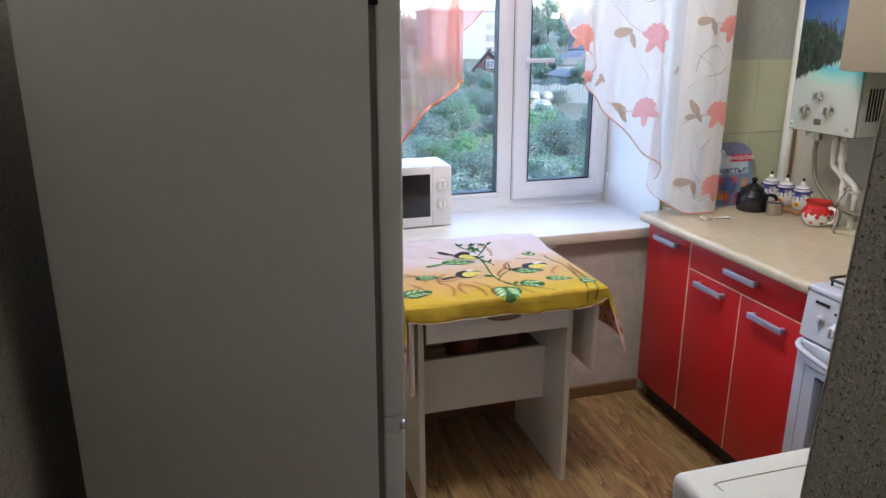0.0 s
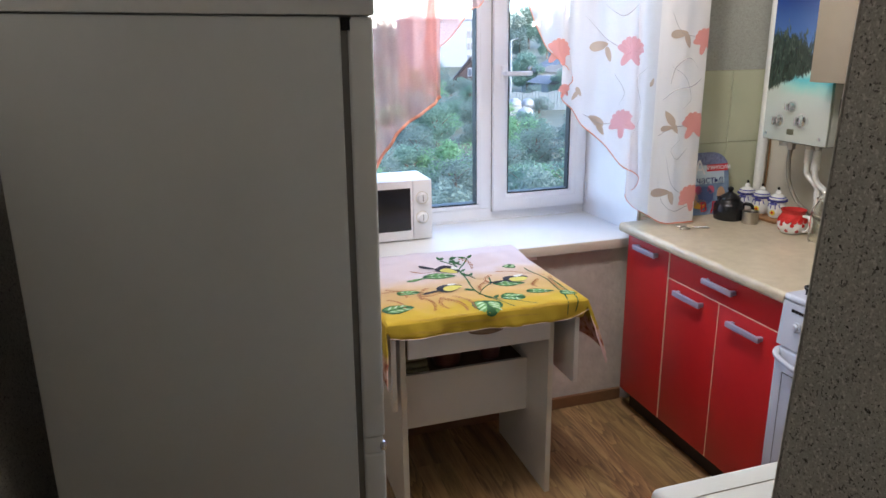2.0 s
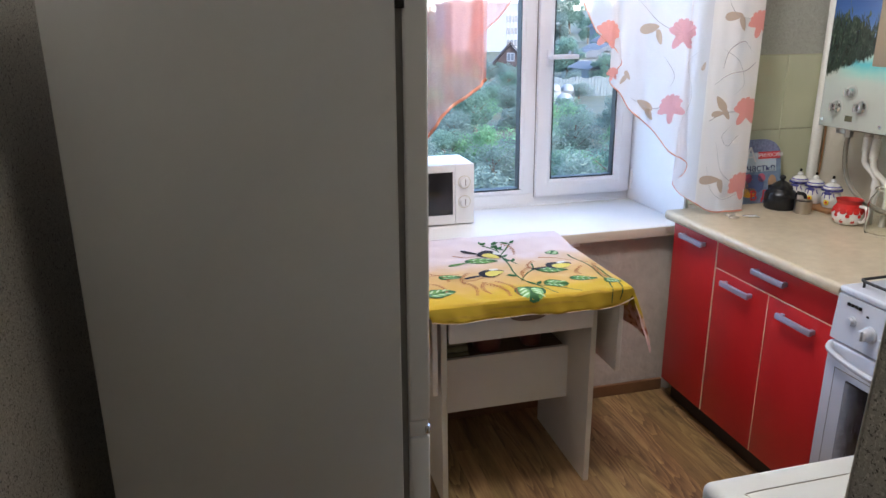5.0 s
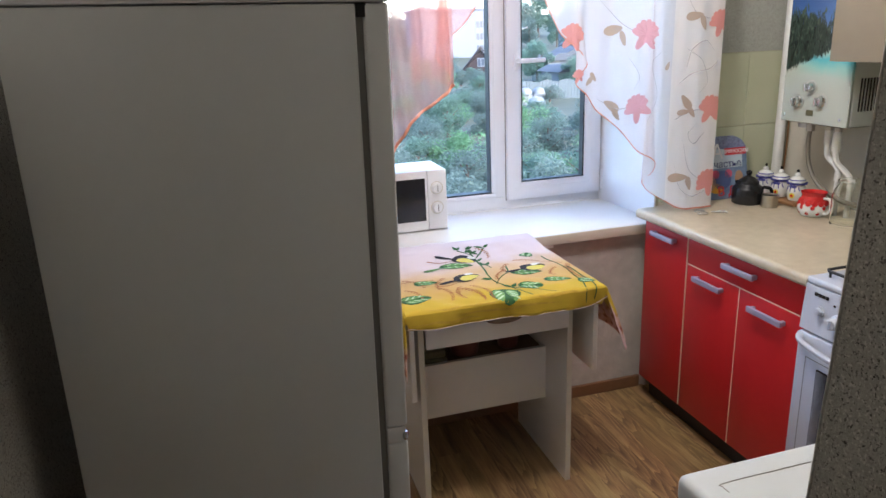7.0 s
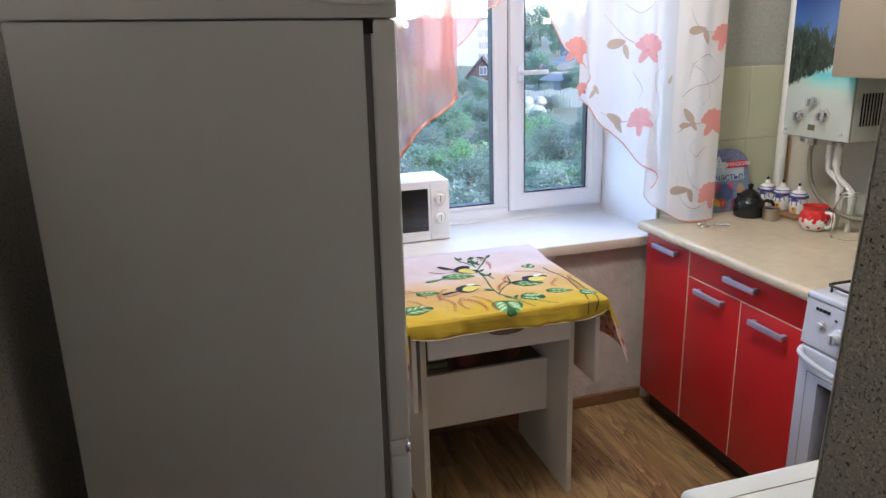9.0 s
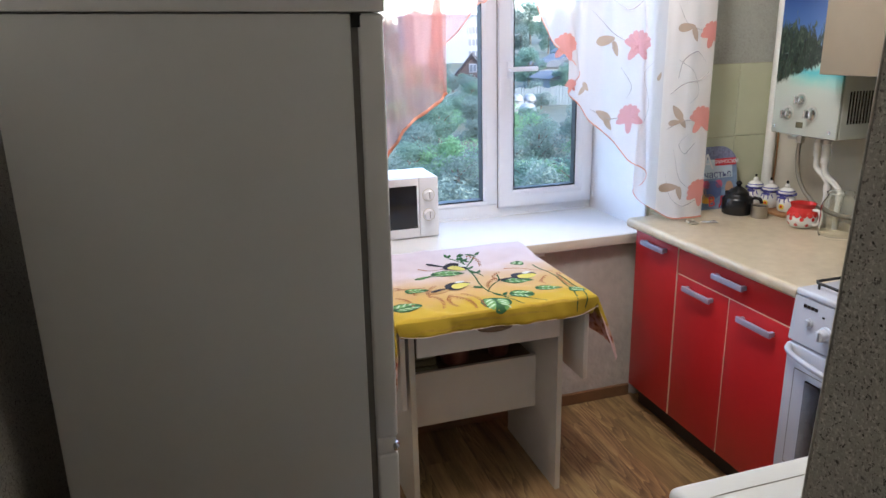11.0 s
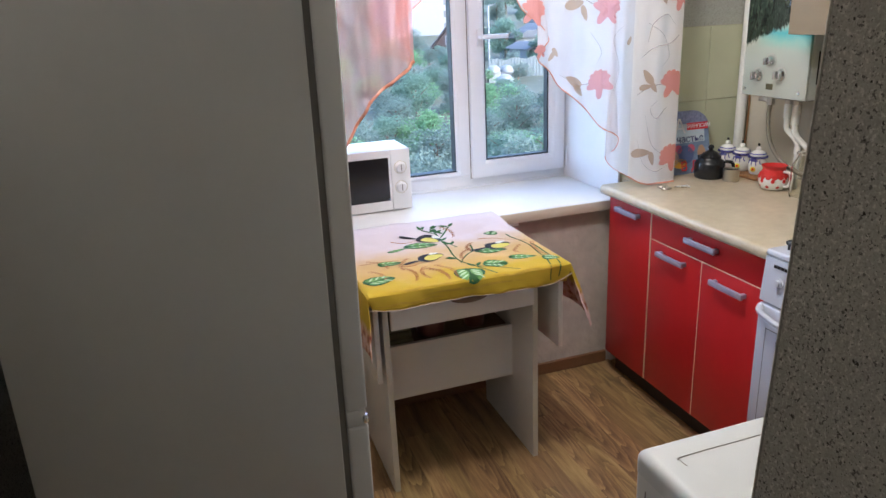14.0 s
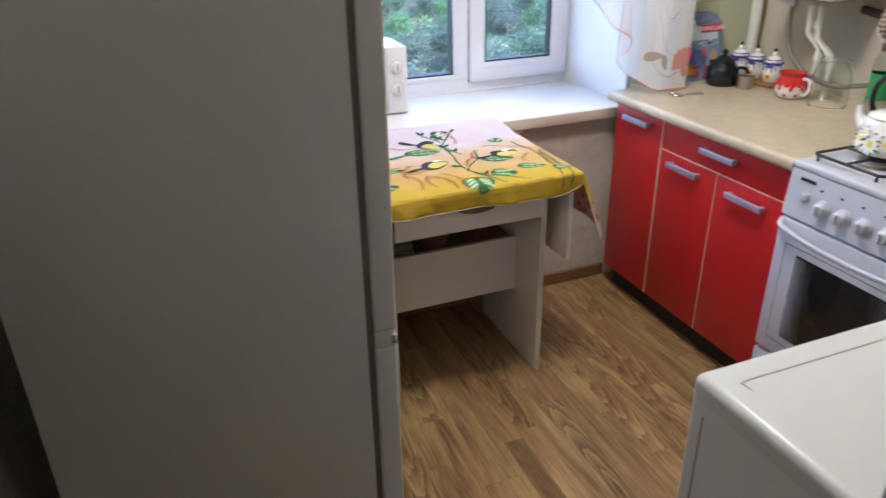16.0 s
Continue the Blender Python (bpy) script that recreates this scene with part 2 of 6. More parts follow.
M_REDGLAZE = mat("red_glaze", (0.60, 0.03, 0.025), 0.15, var=0.05, bump=0.01)
M_BLUEGLAZE = mat("blue_glaze", (0.11, 0.11, 0.36), 0.2, var=0.2, scale=80, bump=0.01)
M_WOOD = mat("brown_tray_wood", (0.30, 0.15, 0.06), 0.5, var=0.2, scale=60)
M_JAR = glass("jar_glass", (0.97, 0.985, 0.95), 0.0, 1.14)
M_GREEN = mat("green_label", (0.02, 0.24, 0.06), 0.4, var=0.05)
M_YELLOW = mat("yellow_plastic", (0.80, 0.62, 0.03), 0.4, var=0.05)


# ---- building helpers ----
ORIGIN = {}


def thing(name, loc, label, category, group="", kind=""):
    """An empty at a thing's base, to carry its parts."""
    ob = new(name)
    ob.location = loc
    ob.empty_display_size = 0.05
    ORIGIN[ob] = Vector(loc)
    return tagged(ob, label, category, group, kind)


def part(name, bm, material, parent=None, label="", smooth=True):
    """Links a bmesh, made in world metres, as one mesh object under a thing or part."""
    org = ORIGIN.get(parent, Vector((0, 0, 0)))
    bmesh.ops.translate(bm, vec=-org, verts=bm.verts)
    me = bpy.data.meshes.new(name)
    bm.normal_update()
    if smooth:
        for f in bm.faces:
            f.smooth = True
        for e in bm.edges:
            if len(e.link_faces) == 2 and e.calc_face_angle(0) > 0.6:
                e.smooth = False
    bm.to_mesh(me)
    bm.free()
    me.materials.append(material)
    ob = new(name, me)
    if parent is not None:
        ob.parent = parent
    ORIGIN[ob] = org
    if label:
        ob["label"] = label
    return ob


def block(x0, x1, y0, y1, z0, z1, bevel=0.0, seg=2):
    bm = bmesh.new()
    bmesh.ops.create_cube(bm, size=1, matrix=Matrix.Translation(((x0 + x1) / 2, (y0 + y1) / 2, (z0 + z1) / 2)) @ Matrix.Diagonal((x1 - x0, y1 - y0, z1 - z0, 1)))
    if bevel > 0:
        bmesh.ops.bevel(bm, geom=bm.edges[:], offset=bevel, segments=seg, profile=0.5, affect="EDGES")
    return bm


def join(*bms):
    """One bmesh out of several."""
    out = bmesh.new()
    for b in bms:
        me = bpy.data.meshes.new("tmp")
        b.to_mesh(me)
        b.free()
        out.from_mesh(me)
        bpy.data.meshes.remove(me)
    return out


def moved(bm, m):
    bmesh.ops.transform(bm, matrix=m, verts=bm.verts)
    return bm


def lathe(profile, centre, n=32, axis="Z", cap=True):
    """A turned body: profile of (radius, height) up the axis."""
    bm = bmesh.new()
    rings = []
    for r, h in profile:
        ring = []
        for i in range(n):
            a = 2 * math.pi * i / n
            v = Vector((r * math.cos(a), r * math.sin(a), h))
            if axis == "X":
                v = Vector((v.z, v.x, v.y))
            elif axis == "Y":
                v = Vector((v.x, v.z, v.y))
            ring.append(bm.verts.new(v + Vector(centre)))
        rings.append(ring)
    for a, b in zip(rings, rings[1:]):
        for i in range(n):
            bm.faces.new((a[i], a[(i + 1) % n], b[(i + 1) % n], b[i]))
    if cap:
        bm.faces.new(rings[0])
        bm.faces.new(rings[-1])
    bmesh.ops.recalc_face_normals(bm, faces=bm.faces)
    return bm


def smooth_path(points, steps=8):
    """Catmull-Rom through a few points."""
    p = [Vector(q) for q in points]
    p = [2 * p[0] - p[1], *p, 2 * p[-1] - p[-2]]
    out = []
    for a, b, c, d in zip(p, p[1:], p[2:], p[3:]):
        for i in range(steps):
            t = i / steps
            out.append(0.5 * (2 * b + (c - a) * t + (2 * a - 5 * b + 4 * c - d) * t * t + (3 * b - a - 3 * c + d) * t ** 3))
    return out + [p[-2]]


def tube(points, r, n=10, steps=8, closed=False, flat=1.0):
    """A round bar along a smooth path; r may be a function of 0..1."""
    path = smooth_path(points, steps) if steps > 1 else [Vector(q) for q in points]
    bm = bmesh.new()
    rings = []
    up = None
    for i, q in enumerate(path):
        d = (path[min(i + 1, len(path) - 1)] - path[max(i - 1, 0)]).normalized()
        if up is None:
            up = d.orthogonal().normalized()
        up = (up - d * up.dot(d)).normalized()
        side = d.cross(up)
        rad = r(i / (len(path) - 1)) if callable(r) else r
        rings.append([bm.verts.new(q + rad * (math.cos(a) * up + flat * math.sin(a) * side)) for a in (2 * math.pi * k / n for k in range(n))])
    for a, b in zip(rings, rings[1:]):
        for k in range(n):
            bm.faces.new((a[k], a[(k + 1) % n], b[(k + 1) % n], b[k]))
    if not closed:
        bm.faces.new(rings[0][::-1])
        bm.faces.new(rings[-1])
    bmesh.ops.recalc_face_normals(bm, faces=bm.faces)
    return bm


def prism(outline, depth, to_world):
    """A flat outline of (u, v), given depth w, laid into the world by to_world(u, v, w)."""
    bm = bmesh.new()
    a = [bm.verts.new(to_world(u, v, 0.0)) for u, v in outline]
    b = [bm.verts.new(to_world(u, v, depth)) for u, v in outline]
    bm.faces.new(a)
    bm.faces.new(b[::-1])
    for i in range(len(a)):
        j = (i + 1) % len(a)
        bm.faces.new((a[j], a[i], b[i], b[j]))
    bmesh.ops.recalc_face_normals(bm, faces=bm.faces)
    return bm


def frame_ring(x0, x1, z0, z1, w, y0, y1, bevel=0.004):
    """Four mitred-looking bars round an opening in the plane of the window wall."""
    return join(block(x0, x1, y0, y1, z0, z0 + w, bevel), block(x0, x1, y0, y1, z1 - w, z1, bevel),
                block(x0, x0 + w, y0 + 0.0005, y1, z0 + w, z1 - w, bevel), block(x1 - w, x1, y0 + 0.0005, y1, z0 + w, z1 - w, bevel))


def profile_ring(x0, x1, z0, z1, profile):
    """A mitred frame in the window's plane: the profile runs in (inset from the outer edge, y)."""
    bm = bmesh.new()
    rings = [[bm.verts.new(q) for q in ((x0 + i, y, z0 + i), (x1 - i, y, z0 + i), (x1 - i, y, z1 - i), (x0 + i, y, z1 - i))] for i, y in profile]
    for a, b in zip(rings, rings[1:] + rings[:1]):
        for k in range(4):
            bm.faces.new((a[k], a[(k + 1) % 4], b[(k + 1) % 4], b[k]))
    bmesh.ops.recalc_face_normals(bm, faces=bm.faces)
    return bm


def structure(name, bm, material, label, category):
    return tagged(part(name, bm, material, None, "", smooth=False), label, category, kind="structure")


# ---- the room ----
XL, XR = -0.11, 2.56      # side walls
YW, YOUT = 2.63, 3.24     # window wall, inner and outer face
YB = -1.60                # hallway's end
CEIL = 2.50
WX0, WX1, WZ0, WZ1 = 0.62, 1.945, 0.735, 2.18   # window opening
JX, JY = 0.761, 0.567      # end of the hallway's side wall

floor = structure("floor", block(XL, XR, YB, YW, -0.12, -0.012), M_DARK, "brown wood-effect laminate floor", "floor")
structure("ceiling", block(XL - 0.1, XR + 0.1, YB - 0.1, YOUT, CEIL, CEIL + 0.12), M_CEIL, "plain off-white ceiling", "ceiling")
structure("wall_west", block(XL - 0.12, XL, YB, YOUT, -0.12, CEIL), M_STONE, "grey stone-chip wall beside the fridge", "wall")
structure("wall_east", block(XR, XR + 0.12, YB, YOUT, -0.12, CEIL), M_PAINT, "plain beige painted wall behind the stove", "wall")
structure("wall_south", block(XL, XR, YB - 0.12, YB, -0.12, CEIL), M_STONE, "grey stone-chip wall at the hallway end", "wall")
LEAN = Matrix.Translation((0, 0, 1.28)) @ Matrix.Shear("XY", 4, (0.045, 0.0)) @ Matrix.Translation((0, 0, -1.28))   # the wall's end is out of plumb
structure("wall_hallway", moved(block(JX, JX + 0.12, YB, JY, -0.012, CEIL, 0.004), LEAN), M_STONE, "grey speckled stone-chip hallway wall end", "wall")
structure("corner_trim", moved(tube([(JX + 0.0005, JY - 0.0005, 0.0), (JX + 0.0002, JY - 0.0002, 0.7), (JX + 0.0007, JY - 0.0005, 1.4), (JX + 0.0004, JY - 0.0003, CEIL - 0.001)], 0.0013, 8, 6), LEAN), mat("torn_paper_edge", (0.55, 0.53, 0.47), 0.9, var=0.45, scale=160, bump=0.5), "pale worn paper edge on the wall corner", "wall trim")
# window wall, butted round the opening
structure("wall_north", join(block(XL, WX0, YW, YOUT, -0.12, CEIL), block(WX0, WX1, YW, YOUT, -0.12, WZ0), block(WX0, WX1, YW, YOUT, WZ1, CEIL),
          block(WX1, XR, YW, YOUT, -0.12, CEIL)), M_PLASTER, "rough whitewashed wall under the window", "wall")
structure("reveal_trim", join(block(WX1 - 0.008, WX1 - 0.0005, YW - 0.004, 3.10, 0.772, WZ1 - 0.008), block(WX0 + 0.0005, WX0 + 0.008, YW - 0.004, 3.10, 0.772, WZ1 - 0.008),
          block(WX0, WX1, YW - 0.004, 3.10, WZ1 - 0.008, WZ1 - 0.0005)), M_REVEAL, "white smooth window reveal lining", "window reveal")
structure("wallpaper_panel", block(WX1 + 0.003, XR, YW - 0.004, YW, 1.445, CEIL), M_STONE2, "grey-green stone-chip wallpaper above tiles", "wallpaper")
tiled = structure("tile_backing", block(WX1 + 0.003, XR, YW - 0.004, YW, 0.0, 1.445), M_GROUT, "pale green glazed wall tiles", "tiles")
structure("wall_base", block(XL - 0.12, XR + 0.12, YB - 0.12, YOUT, -6.0, -0.1205), M_PLASTER, "plain rendered house wall below the kitchen", "wall")
structure("baseboard", block(XL, 1.90, YW - 0.016, YW, 0.0, 0.055, 0.005), M_BASEB, "dark brown skirting board along the wall", "baseboard")

# window
window = thing("window_1", (1.28, 3.12, 0.77), "white plastic window with an opening right sash", "window", kind="structure")
part("window_frame", join(frame_ring(WX0, WX1, 0.772, WZ1 - 0.009, 0.055, 3.10, 3.165), block(1.392, 1.462, 3.10, 3.165, 0.827, WZ1 - 0.064, 0.004)), M_PVC, window)
sash = part("sash", profile_ring(1.457, 1.930, 0.812, WZ1 - 0.045, [(0.0, 3.135), (0.0, 3.083), (0.001, 3.080), (0.004, 3.078), (0.048, 3.078), (0.052, 3.0795), (0.053, 3.082), (0.054, 3.0815), (0.060, 3.083), (0.070, 3.092), (0.0765, 3.099), (0.0765, 3.135)]), M_PVC, window)
part("sash_joint", profile_ring(1.4535, 1.9335, 0.8085, WZ1 - 0.0415, [(0.0, 3.0998), (0.0, 3.0985), (0.0036, 3.0985), (0.0036, 3.0998)]), M_SEAL, window, "grey joint round the sash")
part("gasket", join(frame_ring(1.5333, 1.8537, 0.8883, WZ1 - 0.1213, 0.0062, 3.0985, 3.136, 0.0)), M_GASKET, sash)
part("pane", block(1.5345, 1.8525, 3.1045, 3.1085, 0.8895, WZ1 - 0.1225), M_GLASS, sash).visible_shadow = False
part("gasket", frame_ring(WX0 + 0.052, 1.395, 0.840, WZ1 - 0.084, 0.014, 3.099, 3.150, 0.0), M_GASKET, window)
part("bead", frame_ring(WX0 + 0.040, 1.405, 0.826, WZ1 - 0.062, 0.022, 3.094, 3.13, 0.006), M_PVC, window)
part("pane", block(WX0 + 0.052, 1.395, 3.104, 3.108, 0.842, WZ1 - 0.084), M_GLASS, window).visible_shadow = False
part("sealant", block(WX0 + 0.009, WX1 - 0.009, 3.088, 3.0995, 0.7705, 0.779, 0.003), M_PVC, window, "white sealant bead")
handle = part("handle", join(block(1.492, 1.520, 3.066, 3.079, 1.40, 1.472, 0.004), lathe([(0.010, 0), (0.010, 0.03)], (1.506, 3.040, 1.438), 12, "Y"),
              block(1.496, 1.625, 3.028, 3.043, 1.428, 1.448, 0.006)), M_PVC, sash, "white window handle turned sideways")
part("hinge", join(lathe([(0.007, 0), (0.007, 0.075)], (1.937, 3.072, 0.845), 12), lathe([(0.0085, 0), (0.0085, 0.02)], (1.937, 3.072, 0.825), 12)), M_PVC, window)
part("hinge", lathe([(0.007, 0), (0.007, 0.075)], (1.937, 3.072, 2.02), 12), M_PVC, window)
sill = thing("window_sill", (1.28, 2.85, 0.725), "deep white window sill board with cream edge", "window sill", kind="structure")
part("board", block(WX0 + 0.001, WX1 - 0.001, 2.596, 3.099, 0.729, 0.771, 0.004), M_SILL, sill)
part("edge_strip", block(WX0 + 0.001, WX1 - 0.001, 2.5925, 2.5955, 0.729, 0.768, 0.001), M_SILLEDGE, sill)
part("batten", block(WX0, 1.462, 2.600, YW - 0.001, 0.714, 0.7285, 0.002), M_SILL, sill)


# ---- fridge ----
def build_fridge():
    y0, y1 = 1.253, 1.803
    f = thing("fridge", (0.22, 1.53, 0), "tall white two-door fridge, side towards the hallway", "fridge")
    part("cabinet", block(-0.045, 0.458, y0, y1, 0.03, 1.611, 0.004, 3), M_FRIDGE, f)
    part("top_cover", block(-0.047, 0.512, y0 - 0.003, y1 + 0.003, 1.6130, 1.675, 0.003, 3), M_FRIDGEDOOR, f, "white plastic top cover")
    part("hinge_cover", prism([(0.36, 1.675), (0.372, 1.645), (0.395, 1.632), (0.46, 1.629), (0.505, 1.632), (0.505, 1.675)], 0.003, lambda u, v, w: Vector((u, y0 - 0.0035 - w, v + 0.004))), M_FRIDGEDOOR, f)
    part("door_seal", block(0.4582, 0.4698, y0 + 0.006, y1 - 0.010, 0.06, 1.600), M_SEAL, f)
    part("hinge", block(0.4585, 0.475, y0 + 0.001, y0 + 0.03, 1.590, 1.6105), M_BLACK, f)
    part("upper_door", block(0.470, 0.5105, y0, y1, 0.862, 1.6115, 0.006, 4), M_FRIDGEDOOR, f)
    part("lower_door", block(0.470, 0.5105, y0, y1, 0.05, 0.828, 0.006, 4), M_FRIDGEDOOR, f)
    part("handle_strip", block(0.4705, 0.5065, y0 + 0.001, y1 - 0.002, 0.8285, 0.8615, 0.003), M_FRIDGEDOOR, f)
    part("door_hinge", join(lathe([(0.006, 0), (0.007, 0.004), (0.007, 0.012), (0.005, 0.016)], (0.5055, y0 + 0.004, 0.834), 12)), M_CHROME, f)
    for x in (0.02, 0.42):
        for y in (y0 + 0.05, y1 - 0.05):
            part("foot", lathe([(0.02, 0), (0.018, 0.03)], (x, y, 0.0 + (0.003 if x > 0.2 else -0.003)), 16), M_BLACK, f)
    f.rotation_euler = (0, radians(0.7), 0)


build_fridge()


# ---- table ----
def build_table():
    t = thing("kitchen_table", (1.03, 2.32, 0), "white laminated drop-leaf kitchen table with a drawer", "table")
    part("tabletop", block(0.735, 1.345, 2.035, 2.585, 0.726, 0.748, 0.002), M_TABLE, t)
    for x0 in (0.752, 1.272):
        leg = part("leg_panel", block(x0, x0 + 0.018, 2.092, 2.53, 0.0, 0.726), M_TABLE, t)
        part("edge_band", block(x0 - 0.0005, x0 + 0.0185, 2.0905, 2.092, 0.0, 0.726), M_TABLEEDGE, leg)
    part("stretcher_panel", block(0.7705, 1.2715, 2.262, 2.278, 0.250, 0.456), M_TABLE, t)
    part("shelf", block(0.7705, 1.2715, 2.2785, 2.4995, 0.424, 0.440), mat("brown_shelf_board", (0.16, 0.115, 0.075), 0.6, var=0.15, scale=30), t, "brown unpainted shelf board")
    dr = part("drawer_front", block(0.775, 1.269, 2.074, 2.091, 0.607, 0.722, 0.002), M_TABLE, t)
    part("handle", tube([(0.975, 2.073, 0.690), (0.985, 2.060, 0.684), (1.035, 2.055, 0.680), (1.085, 2.060, 0.684), (1.095, 2.073, 0.690)], lambda s: 0.006 + 0.006 * math.sin(math.pi * s), 8, 5, flat=0.6), mat("aged_bronze", (0.22, 0.14, 0.08), 0.4, metal=0.6, var=0.4, scale=80), dr, "aged bronze bow handle")
    for x0 in (0.715, 1.352):
        part("drop_leaf", block(x0, x0 + 0.018, 2.06, 2.56, 0.44, 0.735, 0.002), M_TABLE, t)


build_table()


# ---- tablecloth ----
CX0, CX1, CY0, CY1 = 0.708, 1.374, 2.040, 2.655
HANG_X, HANG_F = 0.210, 0.060


def cloth_point(u, v, lift=0.0):
    """Where the flat cloth's point (u, v) lies once it hangs over the table's edges."""
    x, y, z = u, v, 0.7545
    r = 0.011
    dx = max(0.0, u - CX1, CX0 - u)
    dy = max(0.0, CY0 - v)
    sx = 1 if u > (CX0 + CX1) / 2 else -1
    nx, ny, nz = 0.0, 0.0, 1.0

    def roll(d):
        a = min(d / r, math.pi / 2)
        return r * math.sin(a), -r * (1 - math.cos(a)) - max(0.0, d - r * math.pi / 2), a
    if dx > 0:
        o, dn, a = roll(dx)
        lean = 0.32 if sx > 0 else 0.08
        x = (CX1 if sx > 0 else CX0) + sx * (o + lean * max(0, dx - 0.02) + 0.008 * math.sin(v * 21 + 1) * min(1, dx / 0.1))
        z += dn * 0.93
        nx, nz = sx * math.sin(a), math.cos(a)
    if dy > 0:
        o, dn, a = roll(dy)
        wave = 0.007 * math.sin(u * 17 + 0.6) + 0.004 * math.sin(u * 41) + 0.002 * math.sin(u * 97 + v * 60)
        y = CY0 - o - wave * min(1, dy / 0.06)
        z += dn * (0.98 + 0.24 * min(1.0, max(0.0, (u - CX0) / (CX1 - CX0))) if dx == 0 else 0.55)
        if dx == 0:
            ny, nz = -math.sin(a), math.cos(a)
        else:
            y -= 0.25 * min(dx, 0.1)
    if dx == 0 and dy == 0:
        z += 0.0025 * math.sin(u * 23 + 2 * math.sin(v * 9)) * math.sin(v * 17 + 0.5) + 0.0012 * math.sin(u * 61 + v * 40) + 0.002 * noise.noise(Vector((u * 14, v * 30, 0)))
        k = min(1.0, max(0.0, (v - 2.46) / 0.13))
        z += 0.0195 * k * k * (3 - 2 * k)
        if v > 2.59:
            z = max(z, 0.774)
    return Vector((x + nx * lift, y + ny * lift, z + nz * lift))


def cloth_print(outline, lift=0.0012, sub=7):
    """A printed patch of the cloth: an outline of (u, v) laid on its surface."""
    bm = bmesh.new()
    pts = [Vector((u, v)) for u, v in outline]
    c = sum(pts, Vector((0, 0))) / len(pts)
    rings = [[c.lerp(p, k / sub) for p in pts] for k in range(1, sub + 1)]
    mid = bm.verts.new(cloth_point(c.x, c.y, lift))
    vr = [[bm.verts.new(cloth_point(p.x, p.y, lift)) for p in ring] for ring in rings]
    n = len(pts)
    for i in range(n):
        j = (i + 1) % n
        bm.faces.new((mid, vr[0][i], vr[0][j]))
        for a, b in zip(vr, vr[1:]):
            bm.faces.new((a[i], b[i], b[j], a[j]))
    bmesh.ops.recalc_face_normals(bm, faces=bm.faces)
    return bm


def strip_print(points, w, lift=0.0010):
    """A printed line on the cloth."""
    path = smooth_path([(u, v, 0) for u, v in points], 5)
    bm = bmesh.new()
    last = None
    for i, q in enumerate(path):
        d = (path[min(i + 1, len(path) - 1)] - path[max(i - 1, 0)]).normalized()
        s = Vector((-d.y, d.x, 0)) * (w(i / (len(path) - 1)) if callable(w) else w)
        pair = [bm.verts.new(cloth_point(q.x + k * s.x, q.y + k * s.y, lift)) for k in (-1, 1)]
        if last:
            bm.faces.new((last[0], pair[0], pair[1], last[1]))
        last = pair
    bmesh.ops.recalc_face_normals(bm, faces=bm.faces)
    return bm


